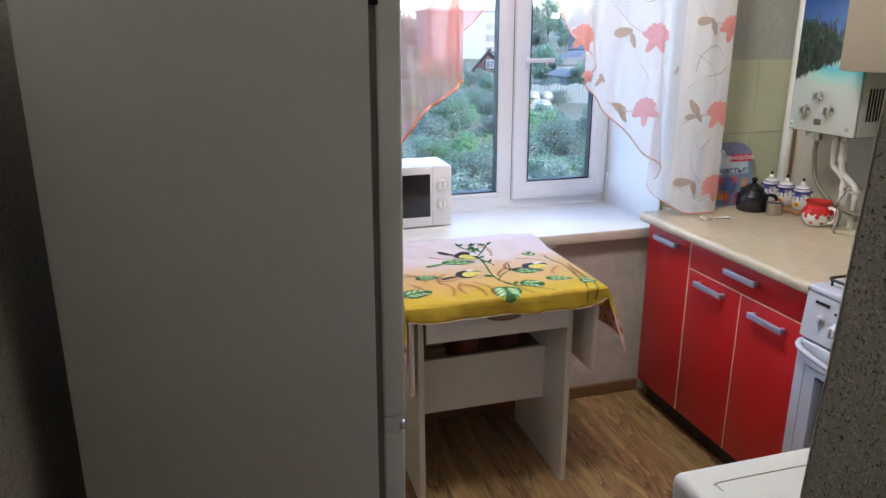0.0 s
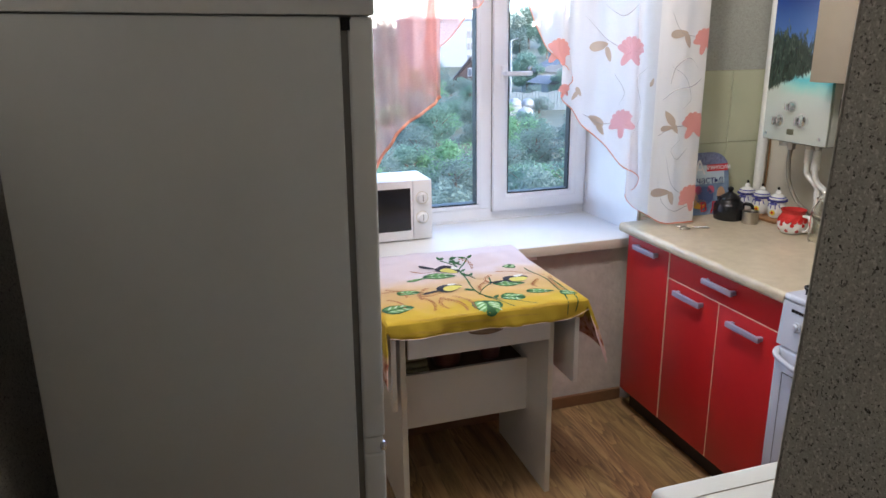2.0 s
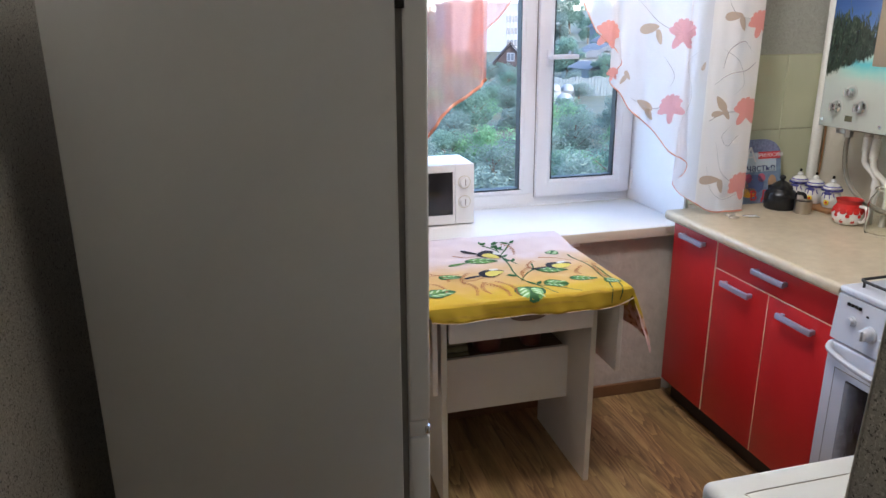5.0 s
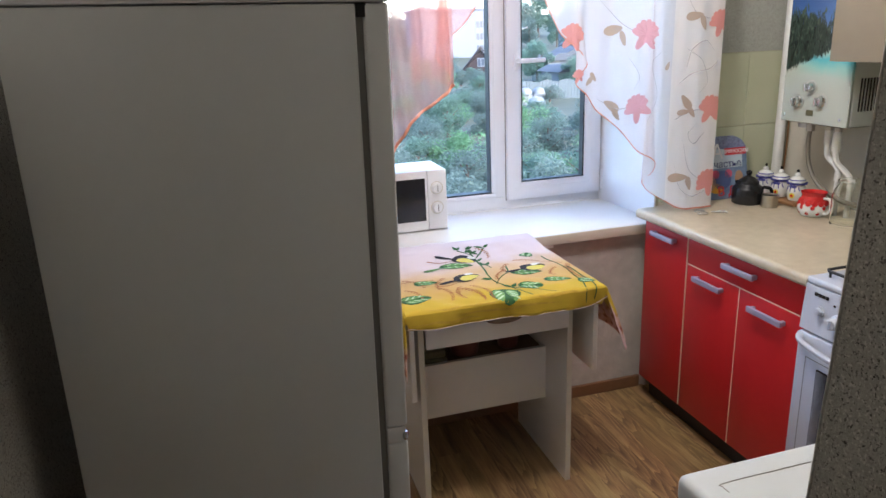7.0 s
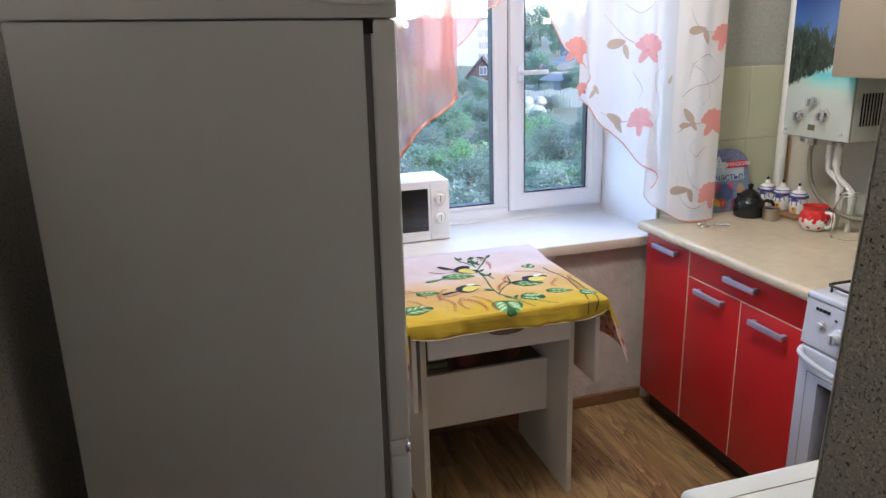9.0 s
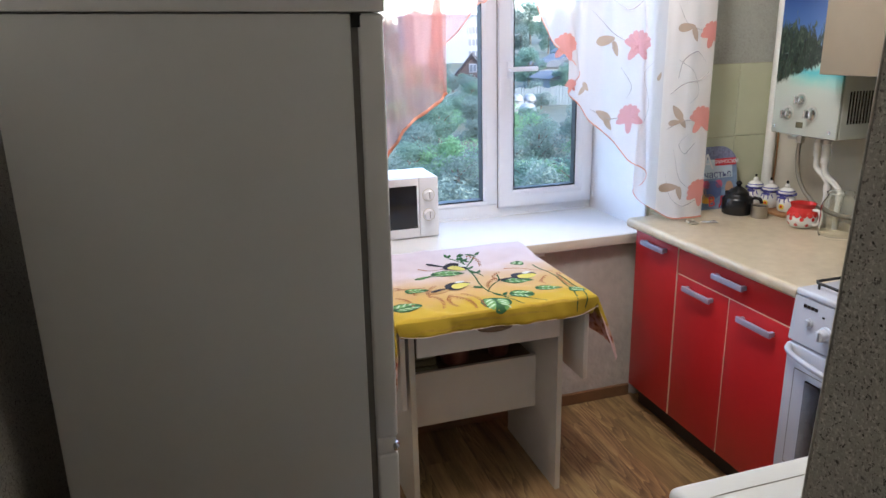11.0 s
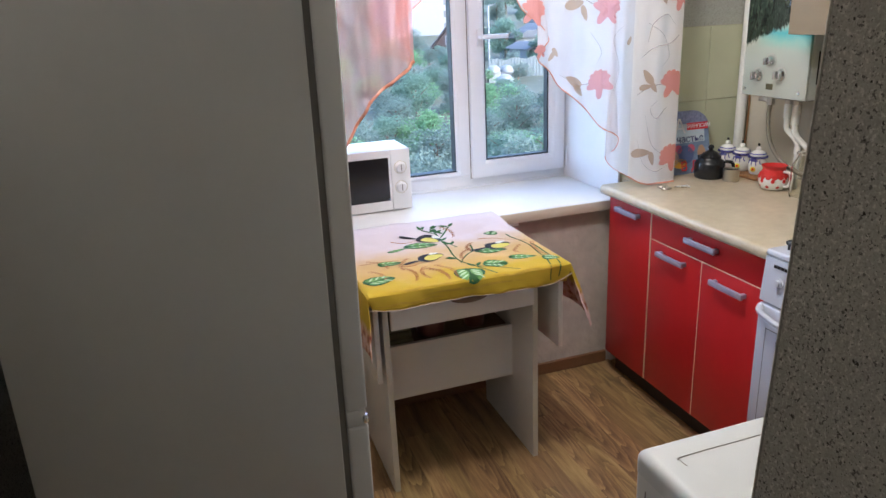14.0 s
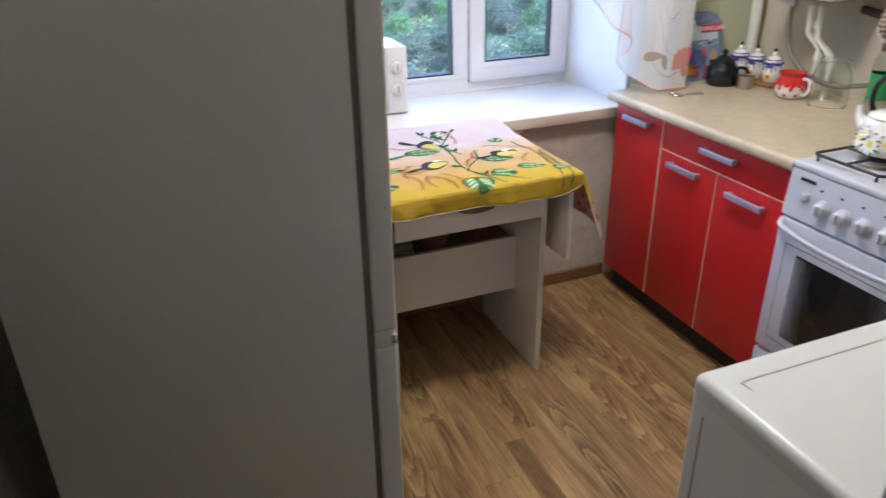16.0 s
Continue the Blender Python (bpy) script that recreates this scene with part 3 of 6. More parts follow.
def cloth_material():
    m = mat("printed_cotton", (0.75, 0.48, 0.03), 0.85, var=0.06, scale=60, bump=0.3, bscale=900, stain=0.0, spec=0.15)
    t = m.node_tree
    p = t.nodes["Principled BSDF"]
    co = t.nodes.new("ShaderNodeTexCoord")
    sep = t.nodes.new("ShaderNodeSeparateXYZ")
    t.links.new(co.outputs["Object"], sep.inputs[0])
    n = t.nodes.new("ShaderNodeTexNoise")
    n.inputs["Scale"].default_value, n.inputs["Detail"].default_value = 7, 4
    t.links.new(co.outputs["Object"], n.inputs["Vector"])
    a = t.nodes.new("ShaderNodeMath")
    a.operation = "MULTIPLY_ADD"
    a.inputs[1].default_value = 0.22
    t.links.new(n.outputs["Fac"], a.inputs[0])
    t.links.new(sep.outputs[1], a.inputs[2])
    r = t.nodes.new("ShaderNodeMapRange")
    r.inputs[1].default_value, r.inputs[2].default_value = -0.20, 0.42
    t.links.new(a.outputs[0], r.inputs[0])
    # Yellow to tan ground; the pink-white back end carries window sheen in colour.
    ramp = t.nodes.new("ShaderNodeValToRGB")
    e = ramp.color_ramp.elements
    e[0].position, e[0].color = 0.0, (0.54, 0.37, 0.03, 1)
    e[1].position, e[1].color = 1.0, (0.74, 0.66, 0.70, 1)
    for pos, col in ((0.13, (0.57, 0.40, 0.04)), (0.26, (0.60, 0.39, 0.12)), (0.46, (0.63, 0.43, 0.21)), (0.60, (0.66, 0.50, 0.37)), (0.74, (0.70, 0.60, 0.61))):
        e.new(pos).color = (*col, 1)
    t.links.new(r.outputs[0], ramp.inputs[0])
    # a mottled pink border runs along the cloth's two ends
    bd = t.nodes.new("ShaderNodeMath")
    bd.operation = "MULTIPLY_ADD"
    bd.inputs[1].default_value = 0.06
    t.links.new(n.outputs["Fac"], bd.inputs[0])
    t.links.new(sep.outputs[2], bd.inputs[2])
    edge = t.nodes.new("ShaderNodeMapRange")
    edge.inputs[1].default_value, edge.inputs[2].default_value = -0.050, -0.080
    t.links.new(bd.outputs[0], edge.inputs[0])
    spots = t.nodes.new("ShaderNodeTexNoise")
    spots.inputs["Scale"].default_value, spots.inputs["Detail"].default_value = 38, 3
    t.links.new(co.outputs["Object"], spots.inputs["Vector"])
    tones = t.nodes.new("ShaderNodeValToRGB")
    q = tones.color_ramp.elements
    q[0].position, q[0].color = 0.36, (0.30, 0.09, 0.06, 1)
    q[1].position, q[1].color = 0.62, (0.72, 0.52, 0.46, 1)
    q.new(0.46).color = (0.58, 0.33, 0.20, 1)
    t.links.new(spots.outputs["Fac"], tones.inputs[0])
    both = t.nodes.new("ShaderNodeMixRGB")
    t.links.new(edge.outputs[0], both.inputs[0])
    t.links.new(ramp.outputs[0], both.inputs[1])
    t.links.new(tones.outputs[0], both.inputs[2])
    t.links.new(both.outputs[0], p.inputs["Base Color"])
    return m


def leaf_outline(cu, cv, length, width, ang, n=14):
    c, s = math.cos(ang), math.sin(ang)
    out = []
    for i in range(n):
        a = 2 * math.pi * i / n
        px = length * 0.5 * math.cos(a)
        py = width * 0.5 * math.sin(a) * (1 - 0.35 * math.cos(a))
        out.append((cu + px * c - py * s, cv + px * s + py * c))
    return out


def build_cloth():
    c = thing("tablecloth", (1.03, 2.32, 0.75), "yellow cotton tablecloth printed with leaves and twigs", "tablecloth")
    bm = bmesh.new()
    nu, nv = 110, 70
    us = [CX0 - 0.20 + (CX1 + HANG_X - CX0 + 0.20) * i / nu for i in range(nu + 1)]
    vs = [CY0 - HANG_F + (CY1 - CY0 + HANG_F) * j / nv for j in range(nv + 1)]
    grid = [[bm.verts.new(cloth_point(u, v + (0.035 * max(0, (1.1 - u)) if v > 2.6 else 0))) for v in vs] for u in us]
    for i in range(nu):
        for j in range(nv):
            bm.faces.new((grid[i][j], grid[i + 1][j], grid[i + 1][j + 1], grid[i][j + 1]))
    ob = part("cloth", bm, cloth_material(), c)
    sol = ob.modifiers.new("thickness", "SOLIDIFY")
    sol.thickness, sol.offset = 0.0012, -1
    hem = part("hem", tube([cloth_point(u, CY0 - HANG_F, 0.001) for u in us[12:-16:6]], 0.0012, 6, 2), mat("pale_hem", (0.74, 0.60, 0.50), 0.8), c)
    part("hem", tube([cloth_point(u, CY0 - HANG_F, 0.001) for u in us[-19:]], lambda s: 0.0025 + 0.0075 * s, 6, 1, flat=0.3), mat("pale_pink_hem", (0.68, 0.48, 0.46), 0.8, var=0.2, scale=60), c)
    GREEN = mat("printed_green", (0.05, 0.26, 0.035), 0.85, var=0.5, scale=70, base2=(0.30, 0.56, 0.18))
    PALE = mat("printed_pale_green", (0.50, 0.66, 0.40), 0.85, var=0.3, scale=60)
    OUT = mat("printed_dark_green", (0.03, 0.11, 0.03), 0.85, var=0.4)
    BROWN = mat("printed_brown", (0.36, 0.13, 0.04), 0.85, var=0.3, scale=80)
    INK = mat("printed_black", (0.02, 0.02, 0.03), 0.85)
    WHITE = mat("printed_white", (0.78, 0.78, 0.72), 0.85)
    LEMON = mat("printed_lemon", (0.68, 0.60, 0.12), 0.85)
    leaves = [(1.045, 2.072, 0.112, 0.098, -1.7), (0.987, 2.414, 0.125, 0.055, -0.25), (1.196, 2.263, 0.115, 0.055, -0.25), (1.157, 2.133, 0.085, 0.06, -0.5), (1.262, 2.148, 0.095, 0.04, -0.4),
              (0.834, 2.276, 0.085, 0.045, 0.1), (0.765, 2.143, 0.11, 0.075, 0.2), (1.27, 2.438, 0.045, 0.05, 1.0), (1.344, 2.100, 0.06, 0.055, -0.5), (0.897, 2.405, 0.075, 0.022, 0.1)]
    for cu, cv, ln, wd, an in leaves:
        part("leaf", cloth_print(leaf_outline(cu, cv, ln, wd, an), 0.0012), OUT, ob)
        ca, sa = math.cos(an), math.sin(an)
        for sd in (-1, 1):
            part("leaf_face", cloth_print(leaf_outline(cu - sd * wd * 0.22 * sa, cv + sd * wd * 0.22 * ca, ln * 0.78, wd * 0.36, an), 0.0018), GREEN, ob)
            for q in (-0.2, 0.0, 0.2):
                part("leaf_light", cloth_print(leaf_outline(cu + ln * q * ca - sd * wd * 0.24 * sa, cv + ln * q * sa + sd * wd * 0.24 * ca, wd * 0.40, wd * 0.10, an + sd * 0.8, 8), 0.0023, 2), PALE, ob)
    stems = [[(1.068, 2.548), (1.074, 2.507), (1.073, 2.388), (1.055, 2.222), (1.09, 2.134), (1.127, 2.045)], [(1.030, 2.545), (1.055, 2.52), (1.078, 2.491)], [(1.140, 2.545), (1.104, 2.498), (1.075, 2.458)], [(1.074, 2.434), (1.093, 2.382), (1.1, 2.344)]]
    sprays = [[(1.315, 2.40), (1.335, 2.26), (1.328, 2.12), (1.310, 2.03), (1.308, 1.992)], [(1.350, 2.26), (1.356, 2.12), (1.345, 2.03), (1.340, 1.998)], [(1.151, 2.342), (1.134, 2.281), (1.087, 2.233), (1.055, 2.183)], [(1.09, 2.134), (1.16, 2.10), (1.21, 2.05)]]
    reeds = [[(0.865, 2.239), (0.91, 2.234), (0.95, 2.253)], [(0.74, 2.31), (0.80, 2.30), (0.87, 2.30)], [(1.20, 2.40), (1.28, 2.36), (1.35, 2.30)], [(0.90, 2.50), (0.96, 2.47), (1.03, 2.47)]]
    for pts, mt, w in [(q, OUT, 0.0030) for q in stems] + [(q, OUT, 0.0026) for q in sprays] + [(q, BROWN, 0.0022) for q in reeds]:
        part("twig", strip_print(pts, lambda s, w=w: w * (1.2 - 0.5 * s)), mt, ob)
    rnd = random.Random(4)
    for q in stems:
        for u, v in q[:-1]:
            for k in range(2):
                an = rnd.uniform(0.3, 2.8)
                part("bud", cloth_print(leaf_outline(u + 0.022 * math.cos(an), v + 0.022 * math.sin(an), 0.036, 0.013, an), 0.0014, 1), OUT, ob)
    for (u, v), (u2, v2) in (((0.866, 2.219), (0.877, 2.106)), ((0.939, 2.179), (0.973, 2.067)), ((0.973, 2.199), (1.002, 2.069)), ((1.129, 2.304), (1.074, 2.216)), ((0.773, 2.326), (0.817, 2.234)), ((0.757, 2.233), (0.786, 2.143)),
                             ((1.360, 2.277), (1.350, 2.133)), ((0.905, 2.308), (0.86, 2.202)), ((1.113, 2.546), (1.13, 2.466)), ((1.16, 2.36), (1.13, 2.29)), ((1.30, 2.26), (1.27, 2.19)), ((0.93, 2.20), (0.92, 2.10))):
        du, dv = u2 - u, v2 - v
        n = max(5, int(math.hypot(du, dv) / 0.0105))
        for k in range(n + 1):
            s = k / n
            for sd in (-1, 1):
                an = math.atan2(dv, du) + sd * 0.75
                bend = 0.016 * math.sin(math.pi * s) * (1 if du > 0 else -1)
                part("seed", cloth_print(leaf_outline(u + du * s + bend + sd * 0.0045 * (1.15 - 0.7 * s), v + dv * s, 0.012 * (1.15 - 0.4 * s), 0.0056, an, 6), 0.0012, 1), BROWN, ob)
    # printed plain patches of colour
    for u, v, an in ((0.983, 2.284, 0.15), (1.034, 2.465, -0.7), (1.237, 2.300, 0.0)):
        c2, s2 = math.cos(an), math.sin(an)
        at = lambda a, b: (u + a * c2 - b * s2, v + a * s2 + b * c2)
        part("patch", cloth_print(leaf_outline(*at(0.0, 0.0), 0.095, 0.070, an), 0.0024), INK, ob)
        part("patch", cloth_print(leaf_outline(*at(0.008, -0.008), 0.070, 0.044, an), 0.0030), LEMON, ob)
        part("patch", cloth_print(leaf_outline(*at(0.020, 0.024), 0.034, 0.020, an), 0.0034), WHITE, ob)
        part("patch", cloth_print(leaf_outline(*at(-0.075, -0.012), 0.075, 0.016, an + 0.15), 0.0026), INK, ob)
    OCHRE = mat("printed_ochre", (0.52, 0.34, 0.03), 0.85, var=0.3, scale=50)
    for v, u1, u2 in ((2.036, 0.76, 1.02), (2.010, 0.86, 1.22), (1.996, 0.72, 0.95), (2.030, 1.10, 1.34)):
        part("streak", strip_print([(u1 + (u2 - u1) * q / 6, v + 0.004 * math.sin(q * 2.1 + v * 90)) for q in range(7)], lambda s: 0.0035 * math.sin(math.pi * min(1, max(0, s))) + 0.0004), OCHRE, ob)


build_cloth()


# ---- kitchen unit ----
def bar_handle(x, y0, y1, z, parent):
    h = part("handle", join(block(x - 0.028, x - 0.016, y0, y1, z - 0.010, z + 0.010, 0.003), block(x - 0.020, x - 0.0005, y0 + 0.004, y0 + 0.018, z - 0.008, z + 0.008, 0.002),
             block(x - 0.020, x - 0.0005, y1 - 0.018, y1 - 0.004, z - 0.008, z + 0.008, 0.002)), M_HANDLE, parent, "grey-lilac bar handle")
    return h


def door(name, y0, y1, z0, z1, parent):
    """A red film-covered front with its pale edge band."""
    d = part(name, block(1.850, 1.868, y0, y1, z0, z1, 0.0015), M_RED, parent)
    return d


def build_cabinets():
    a = thing("base_cabinet", (2.1, 2.40, 0), "narrow red base cabinet with one door", "cabinet", "red kitchen base units")
    part("body", block(1.8695, 2.42, 2.2615, 2.545, 0.10, 0.811), M_CREAMEDGE, a)
    part("plinth", block(1.905, 1.92, 2.2615, 2.545, 0.0, 0.10), M_DARK, a)
    d = door("door", 2.2655, 2.5445, 0.102, 0.809, a)
    part("edge_band", block(1.8505, 1.868, 2.2615, 2.265, 0.102, 0.809), M_CREAMEDGE, d)
    bar_handle(1.850, 2.325, 2.475, 0.768, d)
    b = thing("base_cabinet", (2.1, 1.95, 0), "wide red base cabinet, drawer above two doors", "cabinet", "red kitchen base units")
    part("body", block(1.8695, 2.42, 1.652, 2.2610, 0.10, 0.811), M_CREAMEDGE, b)
    part("plinth", block(1.905, 1.92, 1.652, 2.2610, 0.0, 0.10), M_DARK, b)
    dr = door("drawer_front", 1.654, 2.2565, 0.7025, 0.809, b)
    part("edge_band", block(1.8505, 1.868, 1.654, 2.2565, 0.6985, 0.702), M_CREAMEDGE, dr)
    bar_handle(1.850, 1.885, 2.04, 0.762, dr)
    d2 = door("door", 1.970, 2.2565, 0.102, 0.6975, b)
    part("edge_band", block(1.8505, 1.868, 1.9660, 1.9695, 0.102, 0.6975), M_CREAMEDGE, d2)
    bar_handle(1.850, 2.040, 2.195, 0.664, d2)
    d3 = door("door", 1.654, 1.9655, 0.102, 0.6975, b)
    bar_handle(1.850, 1.745, 1.900, 0.655, d3)
    w = thing("worktop", (2.1, 2.1, 0.812), "marbled cream laminate worktop with rounded front", "worktop")
    outline = [(1.8275, 1.650), (2.558, 1.650), (2.558, 2.624), (1.955, 2.624), (1.955, 2.558), (1.8275, 2.558)]
    part("slab", prism(outline, 0.038, lambda u, v, k: Vector((u, v, 0.812 + k))), M_TOP, w)
    bm = prism([(1.81, 1.650), (1.827, 1.650), (1.827, 2.558), (1.81, 2.558)], 0.038, lambda u, v, k: Vector((u, v, 0.812 + k)))
    edges = [e for e in bm.edges if all(abs(q.co.x - 1.81) < 1e-4 for q in e.verts) and abs(e.verts[0].co.z - e.verts[1].co.z) < 1e-4]
    bmesh.ops.bevel(bm, geom=edges, offset=0.015, segments=5, profile=0.5, affect="EDGES")
    part("front_edge", bm, M_TOP, w, "rounded front edge")


build_cabinets()


# ---- stove ----
def build_stove():
    y0, y1, xf = 1.143, 1.643, 1.800
    s = thing("gas_stove", (2.05, 1.39, 0), "white four-burner gas stove with oven door", "stove")
    part("body", block(xf + 0.03, 2.33, y0, y1, 0.03, 0.835, 0.004), M_WHITEENAMEL, s)
    top = part("hob", block(xf + 0.004, 2.335, y0 - 0.001, y1 + 0.001, 0.8355, 0.856, 0.007, 3), M_WHITEENAMEL, s)
    cp = part("control_panel", prism([(xf - 0.006, 0.700), (xf + 0.004, 0.834), (xf + 0.0295, 0.834), (xf + 0.0295, 0.700)], y1 - y0 - 0.004, lambda u, v, k: Vector((u, y0 + 0.002 + k, v))), M_WHITEENAMEL, s)
    for y in (1.515, 1.452, 1.388, 1.325, 1.262):
        k = part("knob", lathe([(0.023, 0.0), (0.023, -0.005), (0.018, -0.008), (0.0165, -0.025), (0.014, -0.028), (0.0, -0.028)], (xf - 0.0018, y, 0.757), 24, "X", cap=False), M_WHITEENAMEL, cp)
        part("grip", block(xf - 0.036, xf - 0.027, y - 0.0035, y + 0.0035, 0.743, 0.771, 0.002), M_WHITEENAMEL, k)
        part("mark", block(xf - 0.001, xf + 0.0012, y + 0.014, y + 0.021, 0.798, 0.803), M_BLACK, cp)
    part("button", lathe([(0.015, 0.0), (0.015, -0.005), (0.011, -0.006), (0.010, -0.014), (0.0, -0.015)], (xf - 0.001, 1.578, 0.770), 20, "X", cap=False), M_WHITEENAMEL, cp, "white ignition button")
    part("badge", join(*[block(xf - 0.0005, xf + 0.0025, 1.556 + 0.0130 * i, 1.556 + 0.0130 * i + 0.0095, 0.809, 0.818) for i in range(4)]), M_BLACK, cp, "dark bar-shaped maker's mark")
    od = part("oven_door", block(xf - 0.008, xf + 0.029, y0 + 0.003, y1 - 0.003, 0.262, 0.692, 0.006, 3), M_WHITEENAMEL, s)
    M_OVEN = mat("oven_glass", (0.012, 0.011, 0.012), 0.06, var=0.1, bump=0.0)
    part("window", block(xf - 0.0105, xf - 0.006, y0 + 0.085, y1 - 0.085, 0.335, 0.600, 0.004), M_OVEN, od, "dark oven window")
    dots = bmesh.new()
    for side in (0, 1):
        for i in range(16):
            for j in range(56):
                r = 0.0021 * (1 - i / 17)
                y = (y1 - 0.088 - i * 0.0042 - 0.0021 * (j % 2)) if side == 0 else (y0 + 0.088 + i * 0.0042 + 0.0021 * (j % 2))
                z = 0.340 + j * 0.0046
                vs = [dots.verts.new((xf - 0.0112, y + r * a, z + r * b)) for a, b in ((-1, 0), (0, -1), (1, 0), (0, 1))]
                dots.faces.new(vs)
    tagged(part("dot_screen", dots, M_WHITEENAMEL, od), kind="stuff")
    part("groove", join(block(xf - 0.0086, xf - 0.006, y0 + 0.04, y1 - 0.04, 0.619, 0.622), block(xf - 0.0086, xf - 0.006, y1 - 0.042, y1 - 0.04, 0.31, 0.62), block(xf - 0.0086, xf - 0.006, y0 + 0.04, y1 - 0.04, 0.308, 0.311)), M_SEAL, od)
    part("handle", tube([(xf - 0.004, y1 - 0.012, 0.682), (xf - 0.028, y1 - 0.035, 0.672), (xf - 0.040, y1 - 0.13, 0.663), (xf - 0.043, 1.393, 0.660), (xf - 0.040, y0 + 0.13, 0.663), (xf - 0.028, y0 + 0.035, 0.672), (xf - 0.004, y0 + 0.012, 0.682)], 0.012, 12, 8, flat=0.7), M_WHITEENAMEL, od, "curved white door handle")
    part("drawer_front", block(xf - 0.006, xf + 0.029, y0 + 0.003, y1 - 0.003, 0.045, 0.250, 0.006), M_WHITEENAMEL, s)
    for y in (y0 + 0.05, y1 - 0.05):
        for x in (1.88, 2.28):
            part("foot", lathe([(0.018, 0), (0.016, 0.03)], (x, y, 0), 14), M_BLACK, s)
    for cy in (1.515, 1.272):
        g = part("grate", join(tube([(1.855, cy + 0.105, 0.874), (1.845, cy + 0.095, 0.874), (1.845, cy - 0.095, 0.874), (1.855, cy - 0.105, 0.874), (2.285, cy - 0.105, 0.874), (2.295, cy - 0.095, 0.874), (2.295, cy + 0.095, 0.874), (2.285, cy + 0.105, 0.874), (1.855, cy + 0.105, 0.874)], 0.0045, 6, 1),
                 *[tube([(cx + 0.032 * a, cy + 0.032 * b, 0.876), (cx + 0.108 * a, cy + 0.104 * b, 0.876)], 0.004, 6, 1) for cx in (1.96, 2.18) for a, b in ((1, 0), (-1, 0), (0, 1), (0, -1))],
                 tube([(2.07, cy - 0.105, 0.875), (2.07, cy + 0.105, 0.875)], 0.004, 6, 1),
                 *[tube([(x, cy + d, 0.874), (x, cy + d, 0.8555)], 0.004, 6, 1) for x in (1.847, 2.293) for d in (-0.09, 0.09)]), M_IRON, top)
        for cx in (1.96, 2.18):
            part("burner", lathe([(0.055, 0.0), (0.050, 0.003), (0.036, 0.004), (0.036, 0.010), (0.028, 0.014), (0.0, 0.015)], (cx, cy, 0.8562), 28, cap=False), M_STEEL, top)
            part("burner_cap", lathe([(0.027, 0.0), (0.027, 0.004), (0.022, 0.006), (0.0, 0.006)], (cx, cy, 0.8705), 24, cap=False), M_BLACK, top)


build_stove()


# ---- washing machine ----
def build_washer():
    x0, x1, y0, y1 = 0.895, 1.495, 0.547, 0.957
    w = thing("washing_machine", (1.2, 0.74, 0), "cream-white washing machine with a flat top lid", "washing machine")
    def rounded(bm, r, top):
        es = [e for e in bm.edges if abs(e.verts[0].co.z - e.verts[1].co.z) > 0.01 or (top and min(q.co.z for q in e.verts) > 0.86)]
        bmesh.ops.bevel(bm, geom=es, offset=r, segments=5, profile=0.5, affect="EDGES")
        return bm
    part("body", rounded(block(x0 + 0.0008, x1, y0, y1 - 0.0008, 0.02, 0.8225), 0.016, False), M_WASHERSIDE, w)
    tp = part("top", rounded(block(x0, x1 + 0.002, y0, y1, 0.823, 0.861), 0.016, True), M_WASHER, w)
    part("lid_seam", tube([(x0 + 0.047, y1 - 0.072, 0.8610), (x0 + 0.047, y1 - 0.058, 0.8610), (x0 + 0.058, y1 - 0.050, 0.8610), (x0 + 0.20, y1 - 0.050, 0.8610), (x1 - 0.05, y1 - 0.050, 0.8610)], 0.0011, 6, 5), M_STEEL, tp, "fine grey seam round the lid")
    part("side_groove", block(x0 + 0.0003, x0 + 0.006, y1 - 0.036, y1 - 0.0335, 0.10, 0.80), M_SEAL, w)
    for x in (x0 + 0.06, x1 - 0.06):
        for y in (y0 + 0.06, y1 - 0.06):
            part("foot", lathe([(0.02, 0), (0.018, 0.02)], (x, y, 0), 14), M_BLACK, w)


build_washer()


